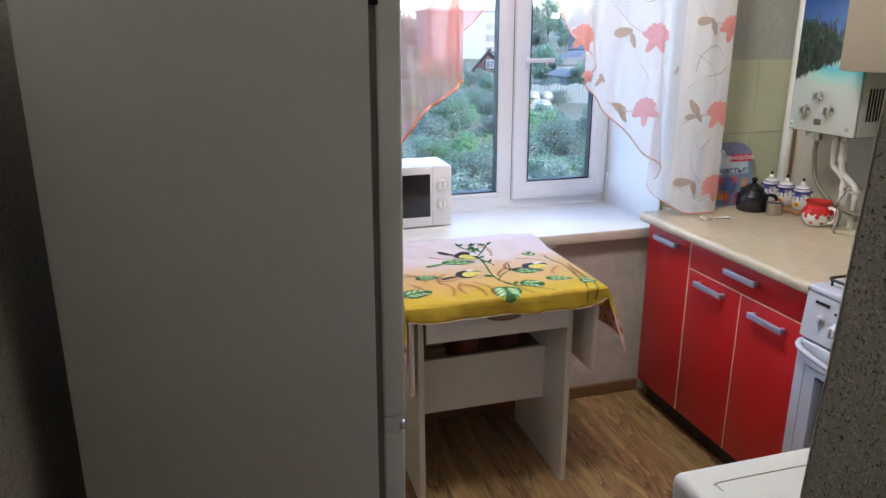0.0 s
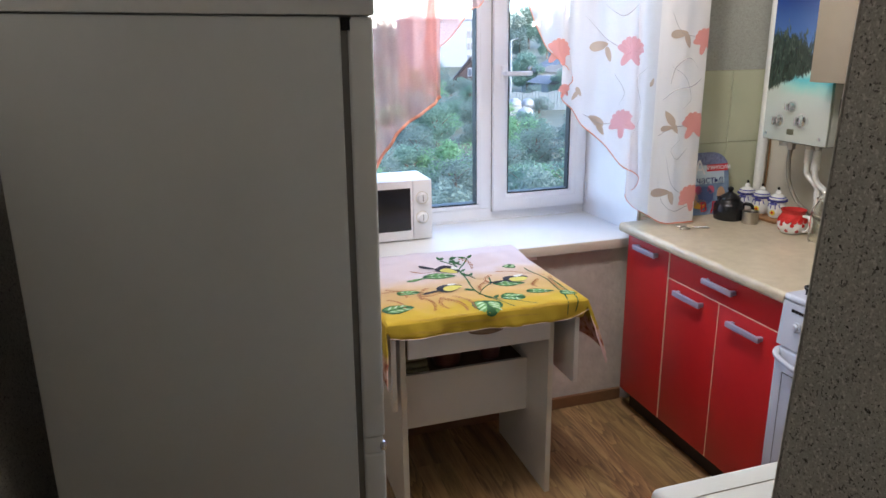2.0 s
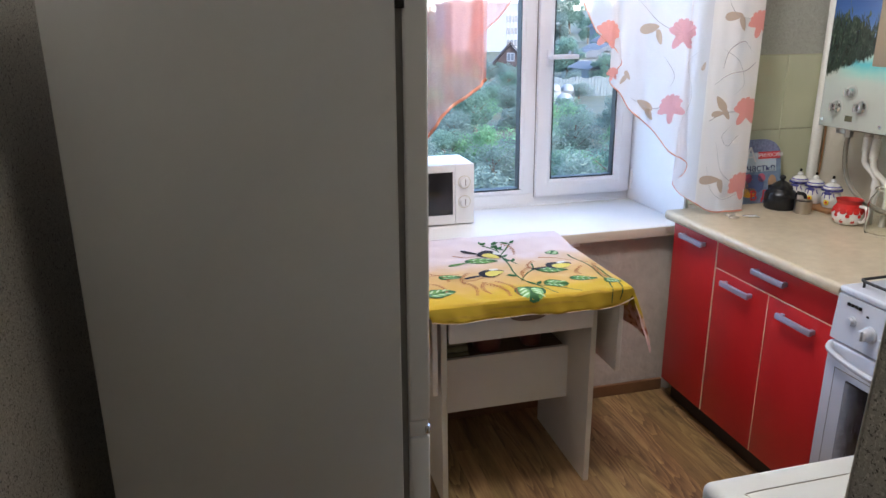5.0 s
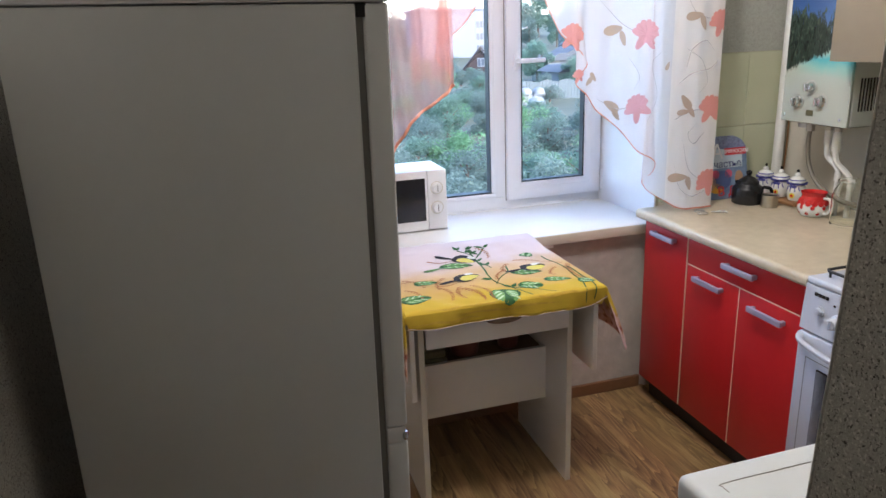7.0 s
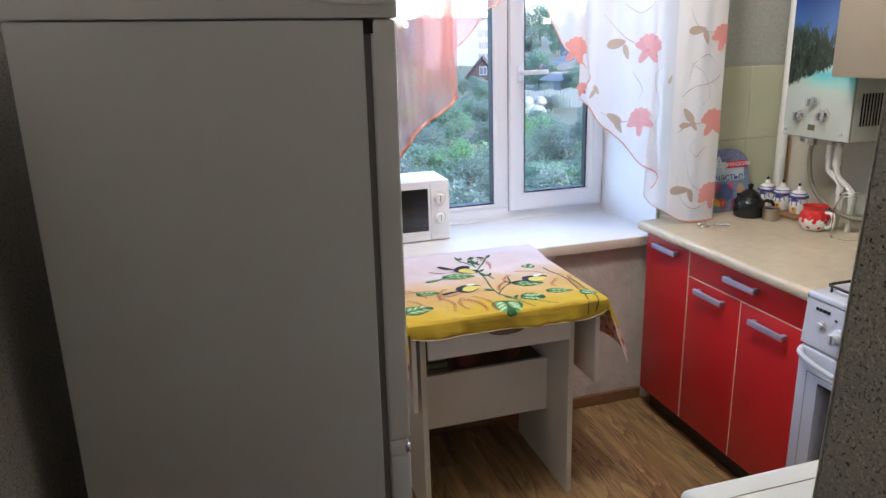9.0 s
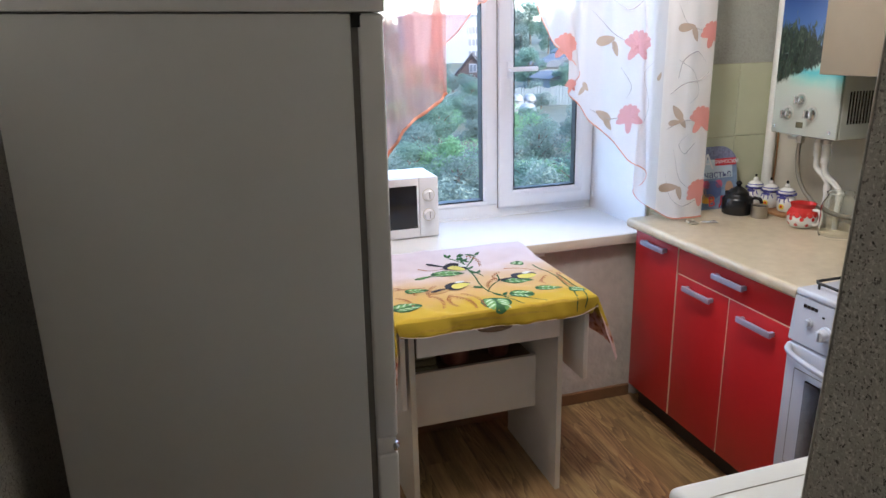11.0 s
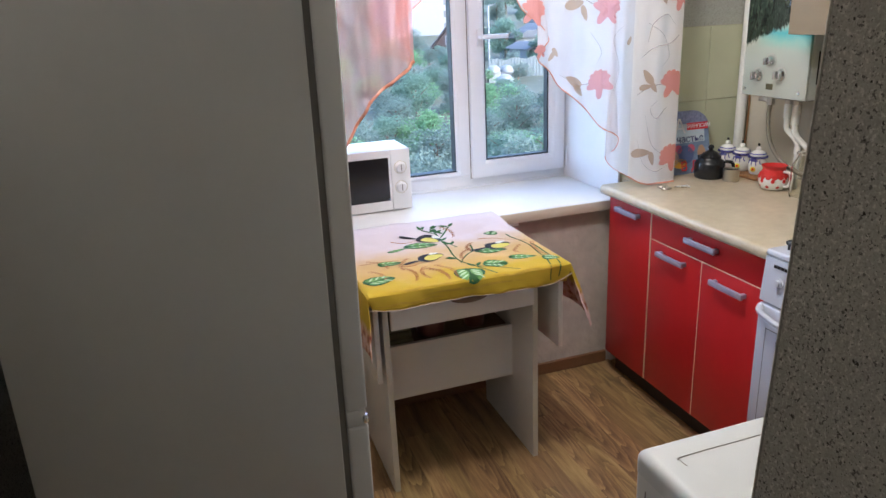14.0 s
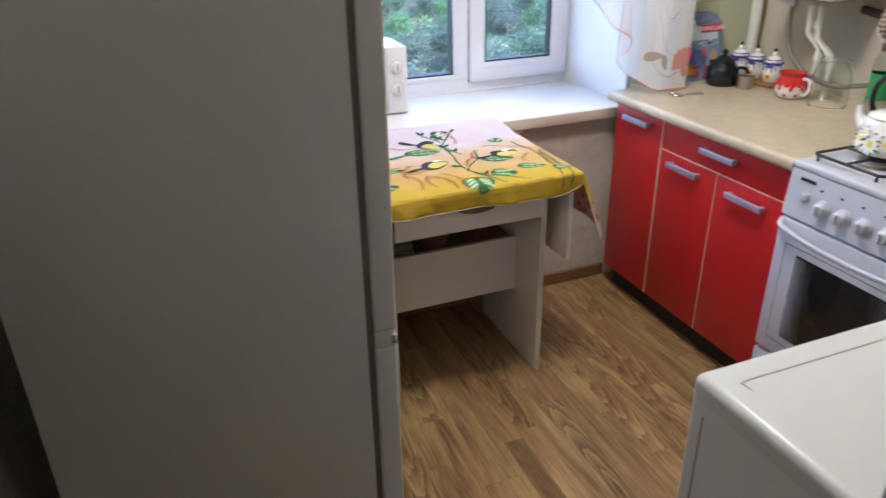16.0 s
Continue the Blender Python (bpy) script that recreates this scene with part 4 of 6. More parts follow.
# ---- microwave ----
def build_microwave():
    x0, x1, y0, y1, z0 = 0.650, 1.095, 2.860, 3.086, 0.776
    M_OVENCASE = mat("white_microwave_paint", (0.80, 0.80, 0.81), 0.3, var=0.015, bump=0.02, stain=0.03)
    m = thing("microwave", (0.87, 2.97, 0.771), "white microwave oven with two dials on the sill", "microwave")
    part("case", block(x0, x1, y0 + 0.012, y1, z0, z0 + 0.254, 0.006, 3), M_OVENCASE, m)
    part("door", block(x0, 1.012, y0, y0 + 0.0115, z0 + 0.001, z0 + 0.253, 0.003), M_OVENCASE, m)
    part("window", block(x0 + 0.03, 1.003, y0 - 0.0015, y0 + 0.003, z0 + 0.042, z0 + 0.222, 0.001), mat("microwave_glass", (0.015, 0.014, 0.017), 0.1, bump=0.0), m, "black glass door window")
    pn = part("control_panel", block(1.0135, x1, y0, y0 + 0.0115, z0 + 0.001, z0 + 0.253, 0.003), M_OVENCASE, m)
    for z in (z0 + 0.178, z0 + 0.095):
        d = part("dial", lathe([(0.024, 0), (0.023, -0.004), (0.019, -0.006), (0.018, -0.018), (0.0, -0.019)], (1.052, y0, z), 28, "Y", cap=False), M_OVENCASE, pn)
        part("dial_ring", lathe([(0.027, 0), (0.027, -0.0015), (0.0245, -0.0015), (0.0245, 0.0)], (1.052, y0 - 0.0003, z), 28, "Y", cap=False), M_TABLEEDGE, pn)
        part("pointer", block(1.0505, 1.0535, y0 - 0.0205, y0 - 0.018, z - 0.012, z + 0.014), M_SEAL, d)
    for x in (x0 + 0.04, x1 - 0.04):
        for y in (y0 + 0.04, y1 - 0.03):
            part("foot", lathe([(0.012, 0), (0.012, 0.0055)], (x, y, 0.7712), 12), M_BLACK, m)


build_microwave()


# ---- curtains ----
def drape(top, hem, folds, depth, y, phase=0.0):
    """A hanging cloth between a top line and a shaped hem, both paths of (x, z); gives its surface function."""
    tp = smooth_path([(x, 0, z) for x, z in top], 10)
    hp = smooth_path([(x, 0, z) for x, z in hem], 10)

    def pick(path, s):
        f = max(0.0, min(1.0, s)) * (len(path) - 1)
        i = min(int(f), len(path) - 2)
        return path[i].lerp(path[i + 1], f - i)

    def at(s, t, lift=0.0):
        q = pick(tp, s).lerp(pick(hp, s), t)
        w = depth * (0.6 + 0.4 * math.cos(3 * s)) * math.sin(2 * math.pi * folds * s + phase + 0.6 * math.sin(4 * t + 5 * s)) + 0.3 * depth * math.sin(2 * math.pi * folds * 2.3 * s + 2 * t)
        return Vector((q.x, y + w - lift, q.z))
    return at


def sheet(at, ns, nt):
    bm = bmesh.new()
    g = [[bm.verts.new(at(i / ns, j / nt)) for j in range(nt + 1)] for i in range(ns + 1)]
    for i in range(ns):
        for j in range(nt):
            bm.faces.new((g[i][j], g[i][j + 1], g[i + 1][j + 1], g[i + 1][j]))
    return bm


def chart(at, n=80):
    """The cloth's surface sampled once, to look places up in."""
    st = [(i / n, j / n) for i in range(n + 1) for j in range(n + 1)]
    pts = np.array([at(a, b) for a, b in st])
    return pts


def depth_at(pts, x, z):
    """How far forward the cloth lies near a place of the wall's plane."""
    d = (pts[:, 0] - x) ** 2 + (pts[:, 2] - z) ** 2
    return float(pts[np.argsort(d)[:4], 1].min())


def flat_print(pts, outline, lift, rings=4):
    """A printed shape that follows the cloth's folds."""
    bm = bmesh.new()
    cx = sum(p[0] for p in outline) / len(outline)
    cz = sum(p[1] for p in outline) / len(outline)
    mid = bm.verts.new((cx, depth_at(pts, cx, cz) - lift, cz))
    last = None
    for k in range(1, rings + 1):
        ring = []
        for x, z in outline:
            px, pz = cx + (x - cx) * k / rings, cz + (z - cz) * k / rings
            ring.append(bm.verts.new((px, depth_at(pts, px, pz) - lift, pz)))
        for i in range(len(ring)):
            j = (i + 1) % len(ring)
            if last is None:
                bm.faces.new((mid, ring[i], ring[j]))
            else:
                bm.faces.new((last[i], ring[i], ring[j], last[j]))
        last = ring
    return bm


def blossom(cx, cz, r, turn):
    out = []
    for i in range(84):
        a = 2 * math.pi * i / 84
        # three pointed petals on one side, a fringed full half on the other
        petal = 0.52 + 0.62 * abs(math.cos(2.5 * a)) ** 2.2
        full = 0.92 + 0.055 * math.sin(13 * a) + 0.04 * math.sin(27 * a)
        q = 0.5 + 0.5 * math.tanh(3 * math.cos(a - 0.9))
        k = petal * (1 - q) + full * q
        out.append((cx + r * k * math.cos(a + turn), cz + r * k * math.sin(a + turn)))
    return out


CURTAIN_Y = 2.462


def hung(points):
    """Brings outlines drawn in the wall's plane forward to the rod's plane, as seen from the doorway."""
    k = (CURTAIN_Y - 0.114) / (2.56 - 0.114)
    return [(0.27 + (x - 0.27) * k, 1.554 + (z - 1.554) * k) for x, z in points]


M_SHEER = sheer("white_voile", (0.90, 0.855, 0.85), 0.30, (1, 0.98, 0.98), 0.55)
M_PANEL = sheer("white_voile_doubled", (0.87, 0.81, 0.76), 0.14, (1, 0.97, 0.94), 0.35)
M_PINK = sheer("coral_voile", (0.80, 0.47, 0.42), 0.58, (1.0, 0.84, 0.81), 0.5)
M_CORAL = sheer("coral_print", (0.82, 0.36, 0.31), 0.18, (1, 0.7, 0.65), 0.35)
M_ROSE = sheer("rose_print", (0.85, 0.44, 0.46), 0.25, (1, 0.75, 0.75), 0.45)
M_TAUPE = sheer("taupe_print", (0.58, 0.44, 0.33), 0.2, (0.9, 0.8, 0.7), 0.4)
M_HEM = mat("orange_satin_hem", (0.48, 0.075, 0.055), 0.35, var=0.3, scale=32, base2=(0.90, 0.42, 0.26))


def build_curtains():
    r = thing("curtain", (1.75, CURTAIN_Y, 2.30), "white sheer curtain with coral flowers and scalloped hem", "curtain", "window curtains")
    hem = [(1.30, 1.90), (1.386, 1.71), (1.43, 1.605), (1.465, 1.541), (1.55, 1.475), (1.577, 1.435), (1.552, 1.405), (1.525, 1.365), (1.575, 1.322), (1.612, 1.264), (1.668, 1.218), (1.73, 1.17),
           (1.80, 1.09), (1.86, 1.057), (1.89, 1.028), (1.87, 0.988), (1.828, 0.962), (1.865, 0.915), (1.944, 0.867)]
    at = drape(hung([(1.28, 2.33), (1.60, 2.33), (1.955, 2.33)]), hung(hem), 5.0, 0.008, CURTAIN_Y)
    c = part("voile", sheet(at, 90, 40), M_SHEER, r)
    part("hem", tube([at(i / 60, 1.0, 0.002) for i in range(61)], 0.0030, 6, 1, flat=0.5), M_HEM, c, "orange satin hem")
    at2 = drape(hung([(1.945, 2.33), (2.05, 2.33), (2.158, 2.33)]), hung([(1.935, 0.872), (2.0, 0.836), (2.08, 0.828), (2.158, 0.828)]), 1.3, 0.006, CURTAIN_Y - 0.014, 1.0)
    p = part("side_panel", sheet(at2, 30, 30), M_PANEL, r)
    part("hem", tube([at2(i / 20, 1.0, 0.002) for i in range(21)], 0.0035, 6, 1, flat=0.5), M_HEM, p)
    chart1, chart2 = chart(at), chart(at2)
    for x, z, rad, tn, m, f in ((1.819, 1.531, 0.058, 0.3, M_ROSE, chart1), (1.795, 1.258, 0.055, 0.9, M_ROSE, chart1), (1.510, 1.535, 0.050, 0.1, M_CORAL, chart1), (1.536, 1.392, 0.026, 0.5, M_CORAL, chart1),
                                (2.120, 1.236, 0.056, 0.4, M_CORAL, chart2), (2.132, 0.936, 0.056, 1.1, M_CORAL, chart2), (2.140, 1.566, 0.050, 0.7, M_CORAL, chart2), (1.72, 1.80, 0.055, 0.2, M_ROSE, chart1), (2.06, 1.84, 0.055, 0.2, M_CORAL, chart2)):
        part("flower_print", flat_print(f, hung([(min(q, 2.157), k) for q, k in blossom(x, z, rad, tn)]), 0.003), m, p if f is chart2 else c)
    for x, z, ln, an, f in ((1.678, 1.552, 0.085, 0.15, chart1), (1.722, 1.520, 0.06, -1.2, chart1), (1.678, 1.272, 0.08, 2.6, chart1), (1.70, 1.238, 0.06, -0.9, chart1), (2.005, 1.268, 0.07, 2.2, chart2), (1.995, 1.228, 0.055, 0.1, chart2),
                            (2.03, 1.226, 0.05, -1.0, chart2), (1.985, 0.965, 0.085, 0.0, chart2), (2.035, 0.938, 0.06, -1.3, chart2), (2.02, 1.592, 0.075, 0.1, chart2), (2.06, 1.565, 0.06, -1.2, chart2), (1.60, 1.385, 0.04, -1.0, chart1), (1.585, 1.37, 0.04, -2.2, chart1), (1.922, 1.41, 0.035, 1.2, chart1)):
        part("leaf_print", flat_print(f, hung(leaf_outline(x, z, ln, ln * 0.42, an)), 0.003), M_TAUPE, p if f is chart2 else c)
    M_VINE = sheer("vine_print", (0.86, 0.77, 0.72), 0.55, (1, 0.95, 0.9), 0.4)
    for pts, f in (([(1.62, 1.66), (1.68, 1.60), (1.74, 1.56), (1.79, 1.54)], chart1), ([(1.62, 1.30), (1.70, 1.26), (1.76, 1.26)], chart1), ([(2.0, 1.12), (2.03, 1.0), (2.09, 0.95)], chart2), ([(1.98, 1.68), (2.03, 1.60), (2.10, 1.58)], chart2),
                   ([(1.96, 1.20), (2.02, 1.23), (2.08, 1.235)], chart2), ([(2.0, 1.47), (2.07, 1.42), (2.10, 1.34), (2.06, 1.30)], chart2), ([(1.75, 1.45), (1.80, 1.38), (1.78, 1.33)], chart1),
                   ([(1.97, 1.02), (2.0, 0.92), (2.06, 0.88), (2.12, 0.90)], chart2), ([(2.10, 1.14), (2.05, 1.10), (2.02, 1.14), (2.06, 1.18)], chart2), ([(1.70, 1.70), (1.78, 1.66), (1.84, 1.70)], chart1), ([(1.84, 1.20), (1.88, 1.30), (1.85, 1.42), (1.90, 1.47)], chart1),
                   ([(2.12, 1.46), (2.08, 1.50), (2.02, 1.47), (2.0, 1.40)], chart2), ([(1.97, 1.34), (2.03, 1.38), (2.10, 1.39), (2.14, 1.42)], chart2)):
        pos = [Vector((q.x, depth_at(f, q.x, q.z) - 0.002, q.z)) for q in smooth_path([(x, 0, z) for x, z in hung(pts)], 5)]
        part("vine_print", tube(pos, lambda s: 0.0008 + 0.0016 * math.sin(math.pi * s), 4, 1, flat=0.3), M_VINE, p if f is chart2 else c)
    l = thing("curtain", (0.85, CURTAIN_Y, 2.30), "coral-pink sheer curtain with orange satin hem", "curtain", "window curtains")
    hem_l = [(0.50, 0.98), (0.62, 1.02), (0.76, 1.10), (0.842, 1.203), (0.885, 1.267), (0.95, 1.313), (1.015, 1.357), (1.047, 1.388)]
    at3 = drape(hung([(0.48, 2.33), (0.8, 2.33), (1.06, 2.33)]), hung(hem_l), 3.2, 0.016, CURTAIN_Y)
    c3 = part("voile", sheet(at3, 70, 40), M_PINK, l)
    part("hem", tube([at3(i / 50, 1.0, 0.002) for i in range(51)], 0.0055, 6, 1, flat=0.5), M_HEM, c3, "orange satin hem")
    hem_b = [(0.90, 1.40), (0.96, 1.41), (1.047, 1.390), (1.035, 1.43), (1.000, 1.475), (1.000, 1.515), (1.062, 1.563), (1.116, 1.609), (1.175, 1.684), (1.22, 1.712), (1.29, 1.90)]
    at4 = drape(hung([(0.94, 2.33), (1.1, 2.33), (1.29, 2.33)]), hung(hem_b), 3.0, 0.010, CURTAIN_Y + 0.028)
    c4 = part("voile", sheet(at4, 60, 30), sheer("pale_coral_voile", (0.84, 0.52, 0.48), 0.62, (1, 0.86, 0.84), 0.5), l)
    part("hem", tube([at4(0.15 + 0.85 * i / 50, 1.0, 0.002) for i in range(51)], 0.0035, 6, 1, flat=0.5), M_HEM, c4)
    rod = thing("curtain_rod", (1.3, CURTAIN_Y, 2.31), "white curtain rod above the window", "curtain rod")
    part("rod", tube([(0.40, CURTAIN_Y, 2.312), (2.25, CURTAIN_Y, 2.312)], 0.011, 12, 1), M_PVC, rod)
    for x in (0.45, 2.2):
        part("bracket", block(x - 0.01, x + 0.01, CURTAIN_Y, YW - 0.0045, 2.318, 2.335), M_PVC, rod)


build_curtains()


# ---- gas water heater ----
def picture_material():
    """The photo print on the heater's front: sky, dark trees, sand and a turquoise lagoon."""
    m = mat("beach_print", (0.7, 0.7, 0.6), 0.2, var=0.0, bump=0.0, stain=0.0)
    t = m.node_tree
    p = t.nodes["Principled BSDF"]
    co = t.nodes.new("ShaderNodeTexCoord")
    sep = t.nodes.new("ShaderNodeSeparateXYZ")
    t.links.new(co.outputs["Object"], sep.inputs[0])
    nz = t.nodes.new("ShaderNodeTexNoise")
    nz.inputs["Scale"].default_value, nz.inputs["Detail"].default_value = 30, 5
    t.links.new(co.outputs["Object"], nz.inputs["Vector"])
    # palm fronds: upright, ragged
    fm = t.nodes.new("ShaderNodeMapping")
    fm.inputs["Rotation"].default_value, fm.inputs["Scale"].default_value = (0.35, 0, 0), (1, 3.0, 0.9)
    t.links.new(co.outputs["Object"], fm.inputs[0])
    nf = t.nodes.new("ShaderNodeTexNoise")
    nf.inputs["Scale"].default_value, nf.inputs["Detail"].default_value, nf.inputs["Roughness"].default_value, nf.inputs["Distortion"].default_value = 26, 6, 0.62, 1.2
    t.links.new(fm.outputs[0], nf.inputs["Vector"])
    nl = t.nodes.new("ShaderNodeTexNoise")
    nl.inputs["Scale"].default_value, nl.inputs["Detail"].default_value = 9, 3
    t.links.new(co.outputs["Object"], nl.inputs["Vector"])

    def math_node(op, a, b, c=None):
        n = t.nodes.new("ShaderNodeMath")
        n.operation = op
        for i, v in enumerate((a, b, c)):
            if v is None:
                continue
            if isinstance(v, (int, float)):
                n.inputs[i].default_value = v
            else:
                t.links.new(v, n.inputs[i])
        return n.outputs[0]

    def ramp_of(v, stops):
        r = t.nodes.new("ShaderNodeValToRGB")
        e = r.color_ramp.elements
        e[0].position, e[0].color = stops[0][0], (*stops[0][1], 1)
        e[1].position, e[1].color = stops[-1][0], (*stops[-1][1], 1)
        for pos, col in stops[1:-1]:
            e.new(pos).color = (*col, 1)
        t.links.new(v, r.inputs[0])
        return r.outputs[0]

    def over(fac, a, b):
        x = t.nodes.new("ShaderNodeMixRGB")
        t.links.new(fac, x.inputs[0])
        t.links.new(a, x.inputs[1])
        t.links.new(b, x.inputs[2])
        return x.outputs[0]
    Y, Z = sep.outputs[1], sep.outputs[2]
    # height over the heater's lower edge, 0..0.6 m
    fade = math_node("MULTIPLY_ADD", nl.outputs["Fac"], 0.08, Z)
    low = ramp_of(math_node("MULTIPLY", fade, 1.0), ((0.15, (0.42, 0.45, 0.39)), (0.20, (0.42, 0.48, 0.41)), (0.235, (0.28, 0.51, 0.44)), (0.27, (0.10, 0.42, 0.46)), (0.31, (0.45, 0.55, 0.42))))
    sand = ramp_of(math_node("MULTIPLY", fade, 1.0), ((0.16, (0.42, 0.45, 0.39)), (0.24, (0.42, 0.44, 0.35)), (0.30, (0.44, 0.42, 0.29))))
    side = math_node("MULTIPLY_ADD", nl.outputs["Fac"], 0.25, Y)
    is_sand = ramp_of(math_node("MULTIPLY_ADD", side, 4.0, -0.22), ((0.3, (0, 0, 0)), (0.7, (1, 1, 1))))
    ground_col = over(is_sand, low, sand)
    skyc = ramp_of(Z, ((0.28, (0.26, 0.36, 0.46)), (0.36, (0.06, 0.13, 0.30)), (0.50, (0.02, 0.045, 0.17))))
    is_sky = ramp_of(math_node("MULTIPLY_ADD", nz.outputs["Fac"], 0.02, Z), ((0.275, (0, 0, 0)), (0.285, (1, 1, 1))))
    base = over(is_sky, ground_col, skyc)
    leafc = ramp_of(nf.outputs["Fac"], ((0.36, (0.008, 0.012, 0.011)), (0.55, (0.03, 0.045, 0.032)), (0.72, (0.09, 0.12, 0.075))))
    # the tree mass leans down towards the lagoon
    top = math_node("MULTIPLY_ADD", Y, 0.24, math_node("MULTIPLY_ADD", nf.outputs["Fac"], 0.26, math_node("MULTIPLY_ADD", nl.outputs["Fac"], 0.12, 0.175)))
    bot = math_node("MULTIPLY_ADD", Y, -0.38, math_node("MULTIPLY_ADD", nf.outputs["Fac"], 0.07, 0.206))
    def soft_over(a, b):
        n = t.nodes.new("ShaderNodeMapRange")
        n.inputs[1].default_value, n.inputs[2].default_value = -0.006, 0.006
        t.links.new(math_node("SUBTRACT", a, b), n.inputs[0])
        return n.outputs[0]
    tree = math_node("MULTIPLY", soft_over(top, Z), soft_over(Z, bot))
    out = over(tree, base, leafc)
    t.links.new(out, p.inputs["Base Color"])
    return m


def build_heater():
    x0, x1, y0, y1, z0, z1 = 2.30, 2.545, 2.047, 2.355, 1.195, 1.815
    h = thing("water_heater", (x0, (y0 + y1) / 2, z0), "wall gas water heater with a beach photo front", "water heater")
    part("case", block(x0 + 0.012, x1, y0, y1, z0, z1, 0.006, 3), M_BOILER, h)
    fr = part("front_panel", block(x0, x0 + 0.0115, y0, y1, z0, z1, 0.004, 3), picture_material(), h, "glass front printed with a tropical beach")
    for y, z, r in ((2.276, 1.271, 0.021), (2.167, 1.278, 0.021), (2.219, 1.326, 0.019)):
        k = part("knob", lathe([(r, 0), (r, -0.004), (r * 0.8, -0.010), (r * 0.72, -0.022), (0.0, -0.024)], (x0 - 0.0003, y, z), 28, "X", cap=False), M_CHROME, fr)
        part("grip", block(x0 - 0.034, x0 - 0.022, y - 0.004, y + 0.004, z - r * 0.7, z + r * 0.7, 0.002), M_CHROME, k)
        part("dial_ring", lathe([(r * 1.35, 0), (r * 1.35, -0.001), (r * 1.25, -0.001), (r * 1.25, 0)], (x0 - 0.0004, y, z), 28, "X", cap=False), M_STEEL, fr)
    part("display", block(x0 - 0.002, x0 + 0.002, 2.200, 2.232, 1.223, 1.244, 0.001), mat("lcd", (0.10, 0.10, 0.06), 0.2), fr)
    for y in (y0 + 0.03, y1 - 0.018):
        part("screw", lathe([(0.006, 0), (0.006, -0.003), (0.0, -0.004)], (x0 - 0.0003, y, z0 + 0.025), 14, "X", cap=False), M_CHROME, fr)
    for i in range(9):
        x = 2.340 + 0.0135 * i
        part("vent_slot", block(x, x + 0.0065, y0 - 0.0012, y0 + 0.003, 1.250, 1.362), M_BLACK, h)
    part("outlet_box", block(2.37, 2.50, 2.125, 2.32, 1.180, 1.1945, 0.004), M_SEAL, h, "dark recess under the heater")
    for y in (2.215, 2.175, 2.285):
        part("fitting", lathe([(0.013, 0), (0.015, 0.004), (0.015, 0.016)], (2.40 if y < 2.25 else 2.38, y, 1.164), 6), M_STEEL, h, "steel pipe nut")


build_heater()


